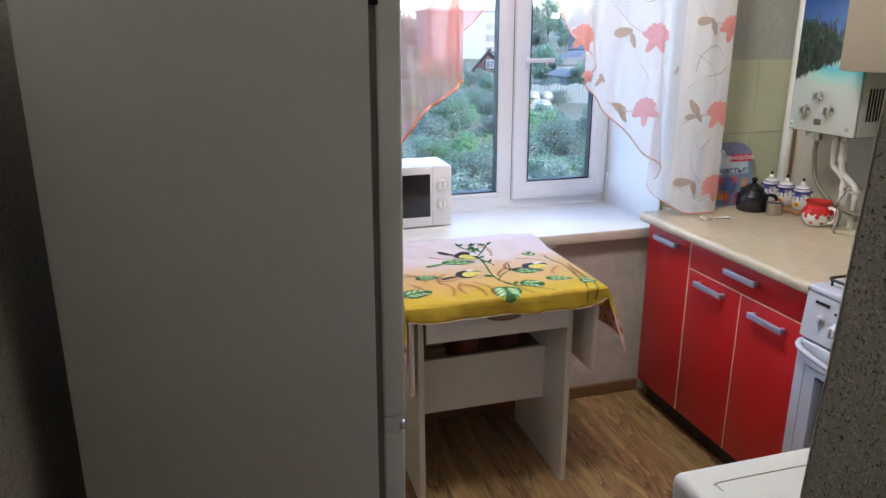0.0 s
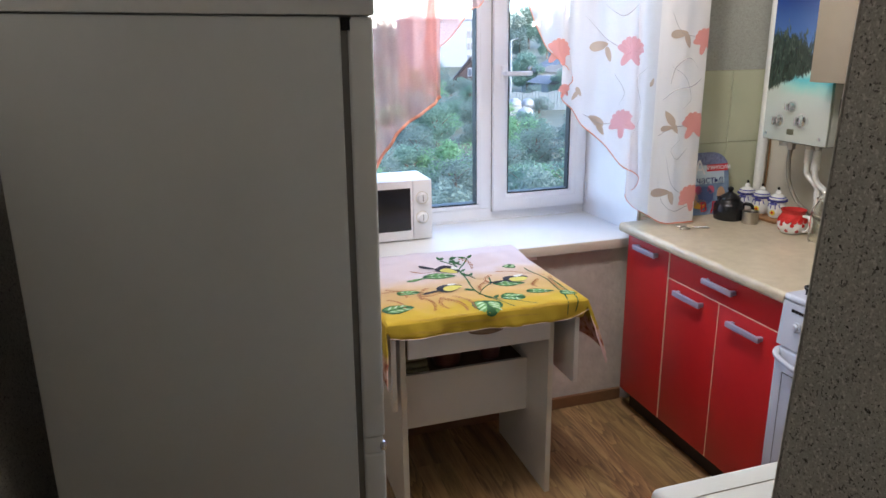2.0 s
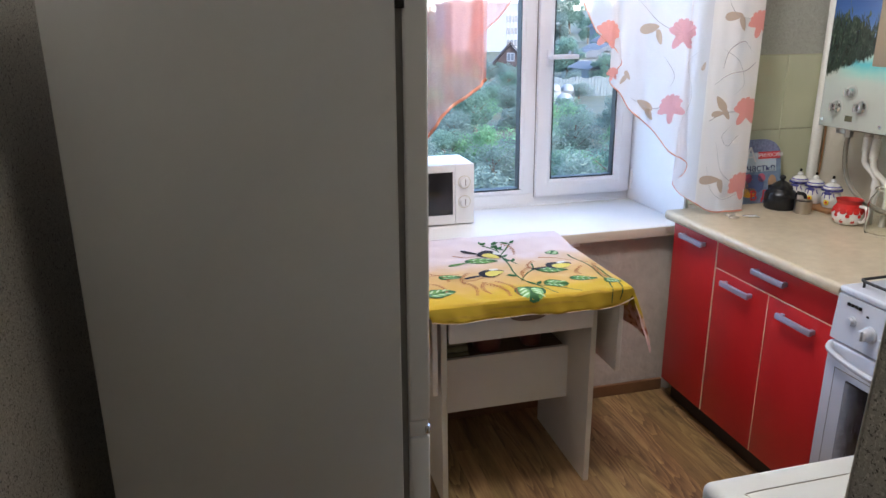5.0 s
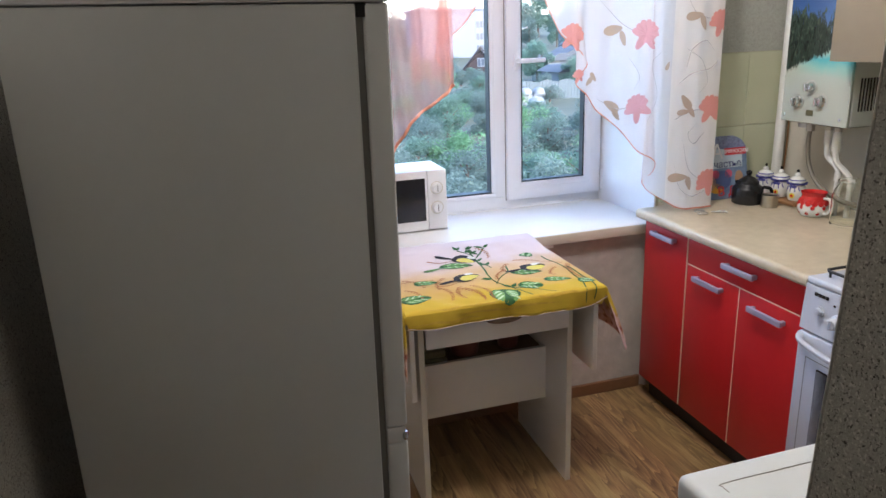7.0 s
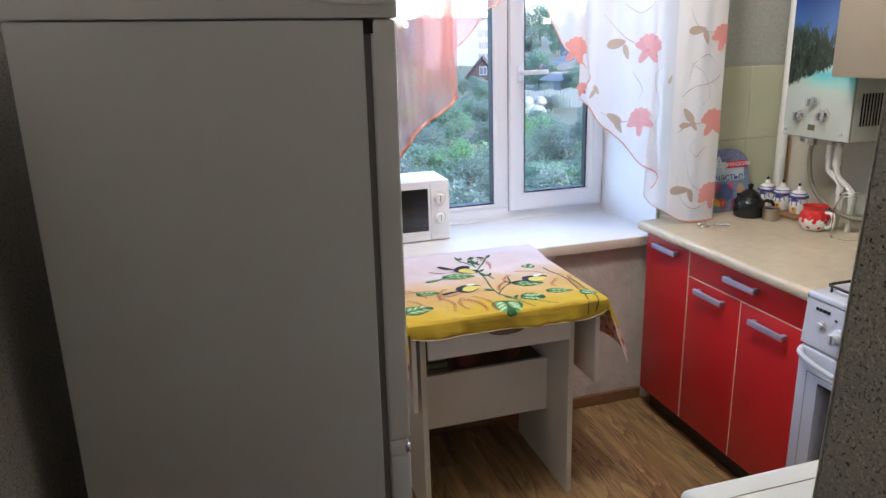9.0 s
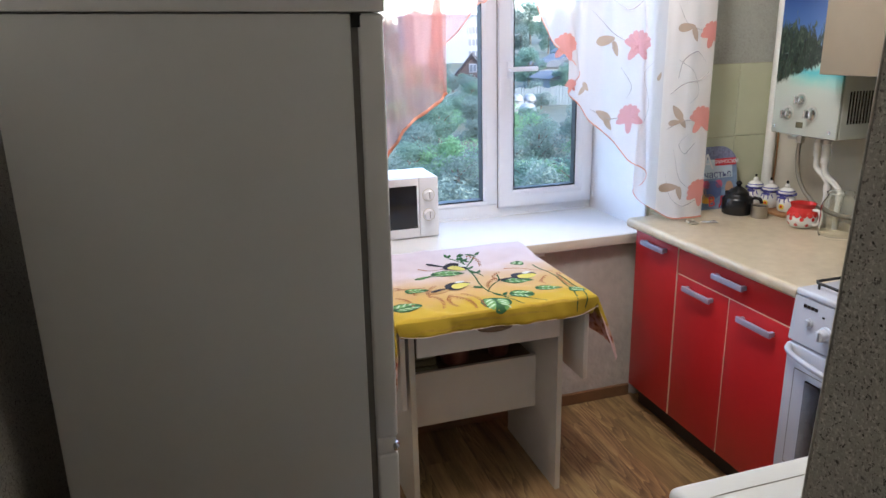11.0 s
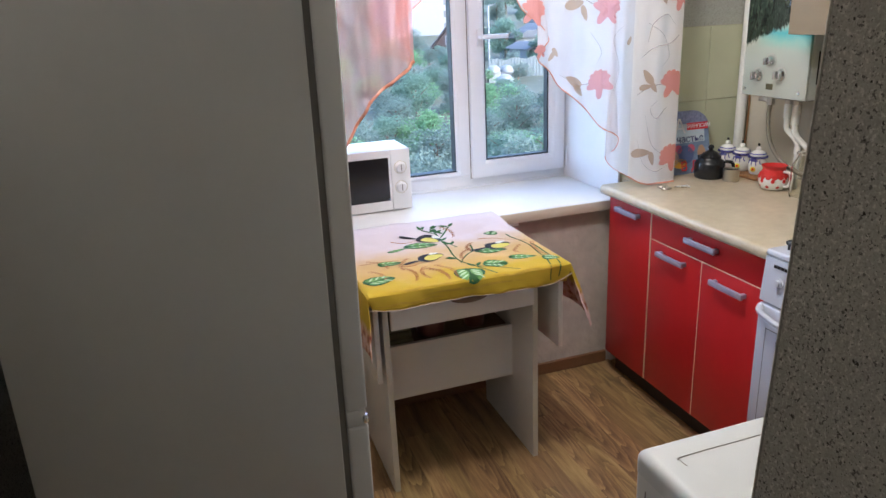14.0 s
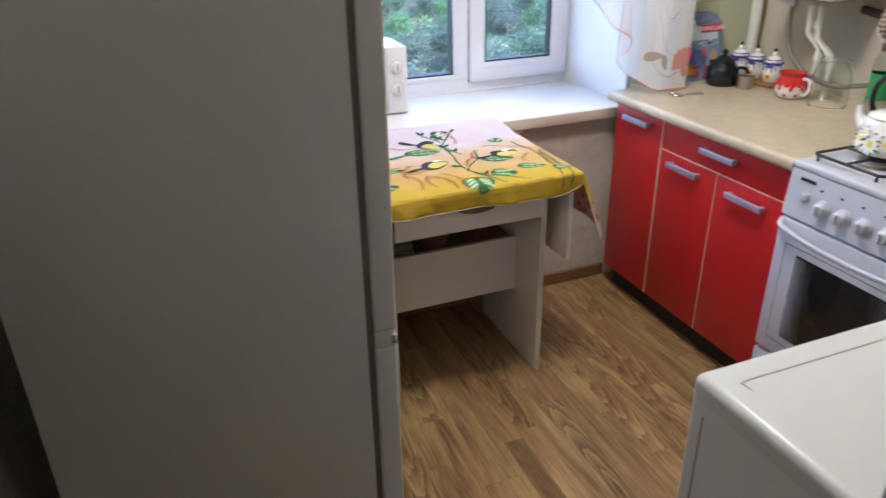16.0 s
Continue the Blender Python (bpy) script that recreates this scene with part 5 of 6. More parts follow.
def build_plumbing():
    p1 = thing("water_pipe", (2.43, 2.2, 0.85), "white plastic water pipe with an offset bend", "pipe", "heater pipes")
    part("pipe", tube([(2.40, 2.215, 1.165), (2.40, 2.215, 1.10), (2.41, 2.218, 1.065), (2.425, 2.190, 1.03), (2.43, 2.178, 1.0), (2.435, 2.184, 0.93), (2.44, 2.190, 0.8505)], 0.0105, 12, 6), M_PIPE, p1)
    part("coupling", lathe([(0.0145, 0), (0.0145, 0.05)], (2.40, 2.215, 1.112), 16), M_PIPE, p1)
    part("coupling", lathe([(0.0135, 0), (0.0135, 0.03)], (2.431, 2.179, 0.975), 16), M_PIPE, p1)
    p2 = thing("water_pipe", (2.43, 2.15, 0.85), "white plastic water pipe with an offset bend", "pipe", "heater pipes")
    part("pipe", tube([(2.40, 2.175, 1.165), (2.40, 2.175, 1.09), (2.41, 2.170, 1.045), (2.425, 2.135, 1.01), (2.43, 2.118, 0.98), (2.435, 2.125, 0.92), (2.44, 2.13, 0.8505)], 0.0105, 12, 6), M_PIPE, p2)
    part("coupling", lathe([(0.015, 0), (0.015, 0.07)], (2.40, 2.175, 1.09), 16), M_PIPE, p2)
    part("coupling", lathe([(0.014, 0), (0.014, 0.04)], (2.431, 2.119, 0.955), 16), M_PIPE, p2)
    h = thing("gas_hose", (2.40, 2.28, 0.9), "grey braided gas hose curving below the heater", "hose")
    part("hose", tube([(2.38, 2.285, 1.168), (2.38, 2.288, 1.10), (2.385, 2.275, 1.02), (2.39, 2.225, 0.955), (2.40, 2.150, 0.918), (2.43, 2.07, 0.905), (2.48, 1.97, 0.925), (2.51, 1.905, 0.95)], 0.0085, 10, 8), M_BRAID, h)
    part("nut", join(lathe([(0.016, 0), (0.016, 0.035)], (2.38, 2.285, 1.155), 6), block(2.365, 2.395, 2.29, 2.335, 1.165, 1.185, 0.004)), M_STEEL, h)
    g = thing("gas_pipe", (2.52, 1.89, 0.85), "grey painted vertical gas pipe on the wall", "pipe")
    part("pipe", tube([(2.528, 1.885, 0.8505), (2.528, 1.885, 2.49)], 0.019, 14, 1), mat("grey_pipe_paint", (0.20, 0.20, 0.19), 0.5, var=0.15), g)
    part("tap", join(lathe([(0.022, 0), (0.022, 0.05)], (2.528, 1.885, 0.93), 8), tube([(2.51, 1.885, 0.955), (2.48, 1.885, 0.955)], 0.008, 8, 1)), M_STEEL, g)
    d = thing("old_pipe", (2.53, 2.1, 1.13), "dark rusty horizontal pipe behind the heater", "pipe")
    part("pipe", tube([(2.543, 2.13, 1.150), (2.543, 2.06, 1.140), (2.543, 1.97, 1.130)], 0.014, 10, 4), mat("rust", (0.10, 0.065, 0.045), 0.8, var=0.4, scale=60, bump=0.4), d)
    w = thing("riser_pipe", (2.50, 2.585, 0.85), "thick white riser pipe in the wall corner", "pipe")
    part("pipe", tube([(2.515, 2.588, 0.8505), (2.515, 2.588, 2.49)], 0.021, 16, 1), M_PIPE, w)
    # thin brown upright line between the riser and the corner
    part("brown_line", tube([(2.546, 2.585, 0.8505), (2.549, 2.58, 1.1), (2.546, 2.59, 1.6), (2.548, 2.585, 2.2)], 0.0035, 6, 3), M_WOOD, w)


build_plumbing()


# ---- wall cabinet and towel ----
def build_wall_cabinet():
    c = thing("wall_cabinet", (2.38, 1.72, 1.424), "plain tan wall cabinet above the stove", "cabinet")
    part("body", block(2.204, 2.558, 1.40, 2.040, 1.424, 2.10, 0.001), M_TAN, c)
    for a, b in ((1.402, 1.7185), (1.7215, 2.038)):
        d = part("door", block(2.185, 2.2032, a, b, 1.426, 2.098, 0.002), M_TAN, c)
        part("handle", block(2.168, 2.1847, (a + b) / 2 - 0.05, (a + b) / 2 + 0.05, 1.97, 1.985, 0.003), M_STEEL, d)
    part("hook", tube([(2.235, 1.70, 1.4238), (2.235, 1.70, 1.39), (2.222, 1.70, 1.372), (2.214, 1.70, 1.382)], 0.003, 6, 4), M_STEEL, c)


def checker_cloth():
    m = mat("checked_cotton", (0.30, 0.14, 0.10), 0.9, var=0.1, bump=0.4, bscale=700)
    t = m.node_tree
    p = t.nodes["Principled BSDF"]
    uv = t.nodes.new("ShaderNodeUVMap")
    ck = t.nodes.new("ShaderNodeTexChecker")
    ck.inputs["Scale"].default_value = 1.0
    ck.inputs[1].default_value, ck.inputs[2].default_value = (0.085, 0.04, 0.03, 1), (0.36, 0.29, 0.245, 1)
    t.links.new(uv.outputs[0], ck.inputs[0])
    t.links.new(ck.outputs[0], p.inputs["Base Color"])
    return m


def build_towel():
    tw = thing("kitchen_towel", (2.20, 1.70, 1.38), "brown and white checked towel hanging in folds", "towel")
    bm = bmesh.new()
    lay = bm.loops.layers.uv.new("UVMap")
    ns, nt = 40, 34
    g = []
    for i in range(ns + 1):
        col = []
        for j in range(nt + 1):
            s, t = i / ns - 0.5, j / nt
            wide = 0.03 + 0.175 * t ** 0.8
            drop = 0.265 - 0.13 * abs(s + 0.12 - 0.5 * max(0, s)) - 0.02 * math.sin(9 * s)
            y = 1.70 - s * wide - 0.012 * t
            x = 2.213 - 0.006 - 0.022 * t * math.sin(16 * s + 1.0) - 0.02 * t
            col.append(bm.verts.new((x, y, 1.385 - drop * t)))
        g.append(col)
    for i in range(ns):
        for j in range(nt):
            f = bm.faces.new((g[i][j], g[i + 1][j], g[i + 1][j + 1], g[i][j + 1]))
            for lp, (a, b) in zip(f.loops, ((i, j), (i + 1, j), (i + 1, j + 1), (i, j + 1))):
                lp[lay].uv = (a / ns * 44, b / nt * 36)
    ob = part("cloth", bm, checker_cloth(), tw)
    ob.modifiers.new("thickness", "SOLIDIFY").thickness = 0.002
    fr = bmesh.new()
    for i in range(0, ns + 1):
        s = i / ns - 0.5
        wide, drop = 0.205, 0.265 - 0.13 * abs(s + 0.12 - 0.5 * max(0, s)) - 0.02 * math.sin(9 * s)
        y, x, z = 1.688 - s * wide, 2.187 - 0.022 * math.sin(16 * s + 1.0), 1.385 - drop
        a = [fr.verts.new((x, y + dy, z + dz)) for dy, dz in ((-0.002, 0.002), (0.002, 0.002), (0.0025, -0.014))]
        fr.faces.new(a)
    part("fringe", fr, M_PORCELAIN, tw)


build_wall_cabinet()
build_towel()


# ---- things on the worktop ----
TOP = 0.8503


def text_mesh(body, size, m):
    cu = bpy.data.curves.new("lettering", "FONT")
    cu.body, cu.size, cu.extrude = body, size, 0.0008
    cu.align_x, cu.align_y = "CENTER", "CENTER"
    ob = bpy.data.objects.new("lettering", cu)
    scene.collection.objects.link(ob)
    dg = bpy.context.evaluated_depsgraph_get()
    me = bpy.data.meshes.new_from_object(ob.evaluated_get(dg))
    bpy.data.objects.remove(ob)
    bpy.data.curves.remove(cu)
    bm = bmesh.new()
    bm.from_mesh(me)
    bpy.data.meshes.remove(me)
    return moved(bm, m)


def build_board():
    b = thing("souvenir_board", (2.20, 2.54, TOP), "blue painted souvenir board with cheerful lettering", "cutting board")
    x0, x1, h = 2.065, 2.342, 0.268
    lean = Matrix.Translation((0, 2.545, TOP + 0.001)) @ Matrix.Rotation(radians(-10), 4, "X")

    def lay(u, v, w):
        return lean @ Vector((u, w, v))
    outline = [(x0, 0.0), (x1, 0.0), (x1, h * 0.72)]
    for i in range(1, 10):
        a = math.pi / 2 * i / 9
        outline.append((x1 - 0.085 * (1 - math.cos(a)), h * 0.72 + 0.07 * math.sin(a)))
    for i in range(0, 9):
        a = math.pi / 2 * (1 - i / 9)
        outline.append((x0 + 0.085 * (1 - math.cos(a)), h * 0.72 + 0.07 * math.sin(a)))
    outline.append((x0, h * 0.72))
    bd = part("board", prism(outline, 0.008, lay), mat("blue_print", (0.06, 0.13, 0.32), 0.3, var=0.4, scale=45, base2=(0.34, 0.46, 0.62)), b)
    part("border", prism([(u, v) for u, v in outline if v > 0.195] , -0.0012, lay), mat("navy_scroll_print", (0.05, 0.06, 0.28), 0.3, var=0.9, scale=130, base2=(0.40, 0.45, 0.70)), bd)
    part("panel", prism([(2.10, 0.13), (2.318, 0.13), (2.318, 0.205), (2.20, 0.21), (2.10, 0.215)], -0.0018, lay), mat("pale_print", (0.55, 0.66, 0.72), 0.3, var=0.1), bd)
    red = mat("red_print", (0.62, 0.03, 0.04), 0.35)
    part("banner", prism([(2.232, 0.182), (2.337, 0.182), (2.337, 0.211), (2.232, 0.211)], -0.0024, lay), red, bd)
    flat = Matrix.Rotation(radians(90), 4, "X")
    white = mat("white_print", (0.80, 0.80, 0.80), 0.35)
    navy = mat("navy_print", (0.04, 0.05, 0.16), 0.35)
    part("lettering", text_mesh("ПРИНОСИМ", 0.022, lean @ Matrix.Translation((2.284, -0.0030, 0.196)) @ flat), white, bd)
    part("lettering", text_mesh("А", 0.085, lean @ Matrix.Translation((2.196, -0.0030, 0.196)) @ flat), white, bd)
    part("lettering", text_mesh("счастье", 0.042, lean @ Matrix.Translation((2.232, -0.0030, 0.145)) @ flat), navy, bd)
    part("lettering", text_mesh("В Д", 0.055, lean @ Matrix.Translation((2.238, -0.0030, 0.030)) @ flat), red, bd)
    for u, v, a, c, col in ((2.215, 0.080, 0.045, 0.040, (0.10, 0.14, 0.30)), (2.185, 0.105, 0.018, 0.018, (0.62, 0.12, 0.20)), (2.248, 0.105, 0.018, 0.018, (0.62, 0.12, 0.20)), (2.15, 0.07, 0.035, 0.035, (0.55, 0.38, 0.28)), (2.19, 0.045, 0.035, 0.02, (0.75, 0.42, 0.05)), (2.30, 0.08, 0.02, 0.035, (0.50, 0.30, 0.18))):
        part("colour_patch", prism([(u + a * math.cos(2 * math.pi * i / 18), v + c * math.sin(2 * math.pi * i / 18)) for i in range(18)], -0.0022, lay), mat("patch_print", col, 0.35, var=0.15), bd)


def build_teapot():
    c = (2.262, 2.455, TOP)
    t = thing("teapot", c, "black glazed ceramic teapot with pointed lid", "teapot")
    bd = part("pot", lathe([(0.054, 0.0), (0.059, 0.004), (0.061, 0.03), (0.060, 0.060), (0.055, 0.070), (0.044, 0.077), (0.040, 0.084)], c, 32), M_BLACK, t)
    part("lid", lathe([(0.042, 0.084), (0.040, 0.092), (0.026, 0.104), (0.012, 0.112), (0.007, 0.116), (0.012, 0.124), (0.010, 0.132), (0.0, 0.137)], c, 28, cap=False), M_BLACK, t)
    part("handle", tube([(c[0] + 0.045, c[1] - 0.035, c[2] + 0.068), (c[0] + 0.065, c[1] - 0.055, c[2] + 0.062), (c[0] + 0.067, c[1] - 0.058, c[2] + 0.035), (c[0] + 0.048, c[1] - 0.042, c[2] + 0.018)], 0.007, 10, 6), M_BLACK, t)
    part("spout", tube([(c[0] + 0.01, c[1] + 0.05, c[2] + 0.03), (c[0] + 0.012, c[1] + 0.072, c[2] + 0.05), (c[0] + 0.013, c[1] + 0.084, c[2] + 0.078)], lambda s: 0.014 - 0.006 * s, 10, 5), M_BLACK, t)


def build_cup():
    c = (2.292, 2.362, TOP)
    t = thing("steel_cup", c, "small brushed steel cup with dark inside", "cup")
    part("wall", lathe([(0.029, 0.0), (0.031, 0.003), (0.032, 0.046), (0.033, 0.049), (0.031, 0.050), (0.030, 0.046), (0.028, 0.006), (0.0, 0.005)], c, 32, cap=False), M_STEEL, t)
    part("filling", lathe([(0.030, 0.044), (0.0, 0.045)], c, 28, cap=False), M_BLACK, t)


def build_canisters():
    tray = thing("canister_tray", (2.41, 2.44, TOP), "narrow brown wooden tray under the canisters", "tray")
    part("board", block(2.365, 2.475, 2.31, 2.585, TOP, TOP + 0.012, 0.004), M_WOOD, tray)
    for i, (x, y) in enumerate(((2.415, 2.535), (2.42, 2.452), (2.425, 2.368))):
        c = (x, y, TOP + 0.0122)
        t = thing("spice_canister", c, "white porcelain canister with blue painted ribbon", "canister", "canisters on the tray")
        b = part("body", lathe([(0.024, 0.0), (0.029, 0.003), (0.034, 0.018), (0.036, 0.036), (0.034, 0.054), (0.028, 0.066), (0.026, 0.070)], c, 28), M_PORCELAIN, t)
        frill = lathe([(0.0275, 0.0655), (0.037, 0.069), (0.0385, 0.073), (0.0270, 0.0745)], c, 48, cap=False)
        for v in frill.verts:
            w = math.atan2(v.co.y - c[1], v.co.x - c[0])
            if math.hypot(v.co.y - c[1], v.co.x - c[0]) > 0.034:
                v.co.z += 0.0032 * math.sin(9 * w)
        part("frill", frill, M_BLUEGLAZE, b, "blue painted frill under the lid")
        ld = part("lid", lathe([(0.031, 0.0748), (0.033, 0.079), (0.030, 0.086), (0.021, 0.094), (0.010, 0.099), (0.0, 0.100)], c, 28, cap=False), M_PORCELAIN, t)
        part("finial", lathe([(0.010, 0.0985), (0.012, 0.104), (0.009, 0.110), (0.004, 0.114), (0.0, 0.115)], c, 14, cap=False), M_PORCELAIN, ld)
        part("knob", lathe([(0.004, 0.1145), (0.0055, 0.119), (0.004, 0.125), (0.0, 0.127)], c, 12, cap=False), M_BLACK, ld)
        part("lid_stripe", lathe([(0.0315, 0.0830), (0.0318, 0.0845), (0.0300, 0.0872)], c, 28, cap=False), M_BLUEGLAZE, ld)
        front = Vector((-0.93, -0.37, 0))
        side = Vector((0.37, -0.93, 0))
        for k, (dx, z0, dz) in enumerate(((-0.020, 0.060, -0.020), (-0.008, 0.060, -0.028), (0.008, 0.060, -0.028), (0.020, 0.060, -0.020))):
            q = [Vector(c) + front * (math.sqrt(max(0.0, (0.0366 - 0.0012 * abs(zz - 0.4) * 8) ** 2 - (dx * (1 + 0.3 * zz)) ** 2)) - 0.0) + side * dx * (1 + 0.3 * zz) + Vector((0, 0, z0 + dz * zz)) for zz in (0.0, 0.5, 1.0)]
            part("ribbon_tail", tube(q, 0.0022, 6, 3), M_BLUEGLAZE, b)
        part("bow", moved(lathe([(0.0, -0.003), (0.008, -0.002), (0.011, 0.001)], (0, 0, 0), 12, "X", cap=False), Matrix.Translation(Vector(c) + front * 0.033 + Vector((0, 0, 0.060))) @ Matrix.Rotation(0.38, 4, "Z") @ Matrix.Diagonal((1, 1.5, 0.6, 1))), M_BLUEGLAZE, b)
        fm = Matrix.Translation(Vector(c) + front * 0.0352 + Vector((0, 0, 0.024))) @ Matrix.Rotation(0.38, 4, "Z")
        part("flower", moved(lathe([(0.0, -0.0022), (0.009, -0.0016), (0.011, 0.0)], (0, 0, 0), 12, "X", cap=False), fm), M_YELLOW, b)
        part("flower_heart", moved(lathe([(0.0, -0.003), (0.005, -0.0022), (0.006, -0.001)], (0, 0, 0), 12, "X", cap=False), fm), M_REDGLAZE, b)


def build_polka_pot():
    c = (2.335, 2.185, TOP)
    t = thing("polka_dot_pot", c, "white pot with red rim and polka dots", "pot")
    prof = [(0.036, 0.0), (0.046, 0.004), (0.058, 0.022), (0.061, 0.042), (0.055, 0.064)]
    b = part("body", lathe(prof, c, 40), M_PORCELAIN, t)
    bm = lathe([(0.0557, 0.0635), (0.050, 0.076), (0.046, 0.085), (0.051, 0.097), (0.0525, 0.100), (0.049, 0.100), (0.044, 0.086)], c, 40, cap=False)
    part("rim", bm, M_REDGLAZE, t, "red glazed rim")
    for k in range(14):
        a = 2 * math.pi * k / 14
        part("scallop", moved(lathe([(0.0, -0.0016), (0.010, -0.0012), (0.013, 0.001)], (0, 0, 0), 14, "X", cap=False), Matrix.Translation(c) @ Matrix.Rotation(a + math.pi, 4, "Z") @ Matrix.Translation((-0.0572, 0, 0.060)) @ Matrix.Rotation(radians(18), 4, "Y")), M_REDGLAZE, b)
    for k in range(8):
        for j, (r, z, tilt) in enumerate(((0.0612, 0.042, 0), (0.0545, 0.018, -28))):
            a = 2 * math.pi * (k + 0.5 * j) / 8
            part("dot", moved(lathe([(0.0, -0.0012), (0.0075, -0.0008), (0.0085, 0.0008)], (0, 0, 0), 12, "X", cap=False), Matrix.Translation(c) @ Matrix.Rotation(a, 4, "Z") @ Matrix.Translation((-r, 0, z)) @ Matrix.Rotation(radians(tilt), 4, "Y")), M_REDGLAZE, b)
    part("handle", tube([(c[0] + 0.006, c[1] - 0.050, c[2] + 0.080), (c[0] + 0.008, c[1] - 0.080, c[2] + 0.078), (c[0] + 0.008, c[1] - 0.088, c[2] + 0.048), (c[0] + 0.006, c[1] - 0.072, c[2] + 0.022), (c[0] + 0.004, c[1] - 0.055, c[2] + 0.020)], 0.0058, 10, 6), M_PORCELAIN, t)
    t.scale = (0.88, 0.88, 0.92)


def build_jar():
    c = (2.335, 2.022, TOP)
    t = thing("glass_jar", c, "large empty clear glass preserving jar", "jar")
    outer = [(0.048, 0.0), (0.056, 0.003), (0.060, 0.012), (0.060, 0.105), (0.056, 0.125), (0.045, 0.143), (0.042, 0.150), (0.042, 0.157), (0.045, 0.160), (0.045, 0.166)]
    inner = [(r - 0.003, z) for r, z in reversed(outer[2:])] + [(0.054, 0.010), (0.0, 0.008)]
    part("glass", lathe(outer + inner, c, 44, cap=False), M_JAR, t).visible_shadow = False
    part("rim", lathe([(0.0453, 0.1602), (0.047, 0.163), (0.0453, 0.1658)], c, 40, cap=False), M_JAR, t)


def build_scissors():
    t = thing("scissors", (2.0, 2.40, TOP), "small steel scissors with dark ring grips", "scissors")
    z = TOP + 0.004
    part("blade", join(tube([(2.03, 2.375, z), (2.085, 2.345, z)], 0.003, 6, 1, flat=0.5), tube([(2.03, 2.365, z + 0.002), (2.085, 2.36, z + 0.002)], 0.003, 6, 1, flat=0.5)), M_CHROME, t)
    for dx, dy in ((0.0, 0.022), (-0.01, -0.014)):
        part("grip", tube([(2.0 + dx + 0.02 * math.cos(a), 2.385 + dy + 0.013 * math.sin(a), z) for a in (2 * math.pi * i / 14 for i in range(15))], 0.0035, 6, 1, closed=True), M_STEEL, t)
    part("pivot", lathe([(0.005, 0), (0.005, 0.005)], (2.035, 2.37, z - 0.001), 12), M_CHROME, t)


def build_bottle():
    c = (2.375, 1.872, TOP)
    t = thing("soap_bottle", c, "clear plastic bottle with a green label", "bottle")
    part("body", lathe([(0.029, 0.0), (0.033, 0.004), (0.033, 0.165), (0.030, 0.185), (0.020, 0.205), (0.018, 0.212)], c, 32), glass("clear_plastic", (0.74, 0.77, 0.74), 0.05, 1.12), t)
    part("label", lathe([(0.0335, 0.060), (0.0337, 0.061), (0.0337, 0.143), (0.0335, 0.144)], c, 32, cap=False), M_GREEN, t, "green label band")
    part("cap", lathe([(0.021, 0.2125), (0.021, 0.236), (0.018, 0.239), (0.0, 0.2395)], c, 24, cap=False), mat("brown_cap", (0.10, 0.05, 0.04), 0.4), t)


def daisy(m, parent, r):
    """A painted daisy: petals and a yellow heart, laid against a wall by m."""
    for k in range(11):
        a = 2 * math.pi * k / 11
        bm = prism([(r * (0.62 + 0.40 * math.cos(b)) * 1.0, r * 0.17 * math.sin(b)) for b in (2 * math.pi * i / 8 for i in range(8))], 0.0008, lambda u, v, w: Vector((-w, u * math.cos(a) - v * math.sin(a), u * math.sin(a) + v * math.cos(a))))
        part("petal", moved(bm, m), M_PORCELAIN, parent)
    part("heart", moved(lathe([(0.0, -0.0022), (r * 0.28, -0.0016), (r * 0.32, 0.0)], (0, 0, 0), 12, "X", cap=False), m), M_YELLOW, parent)


KS = 0.77


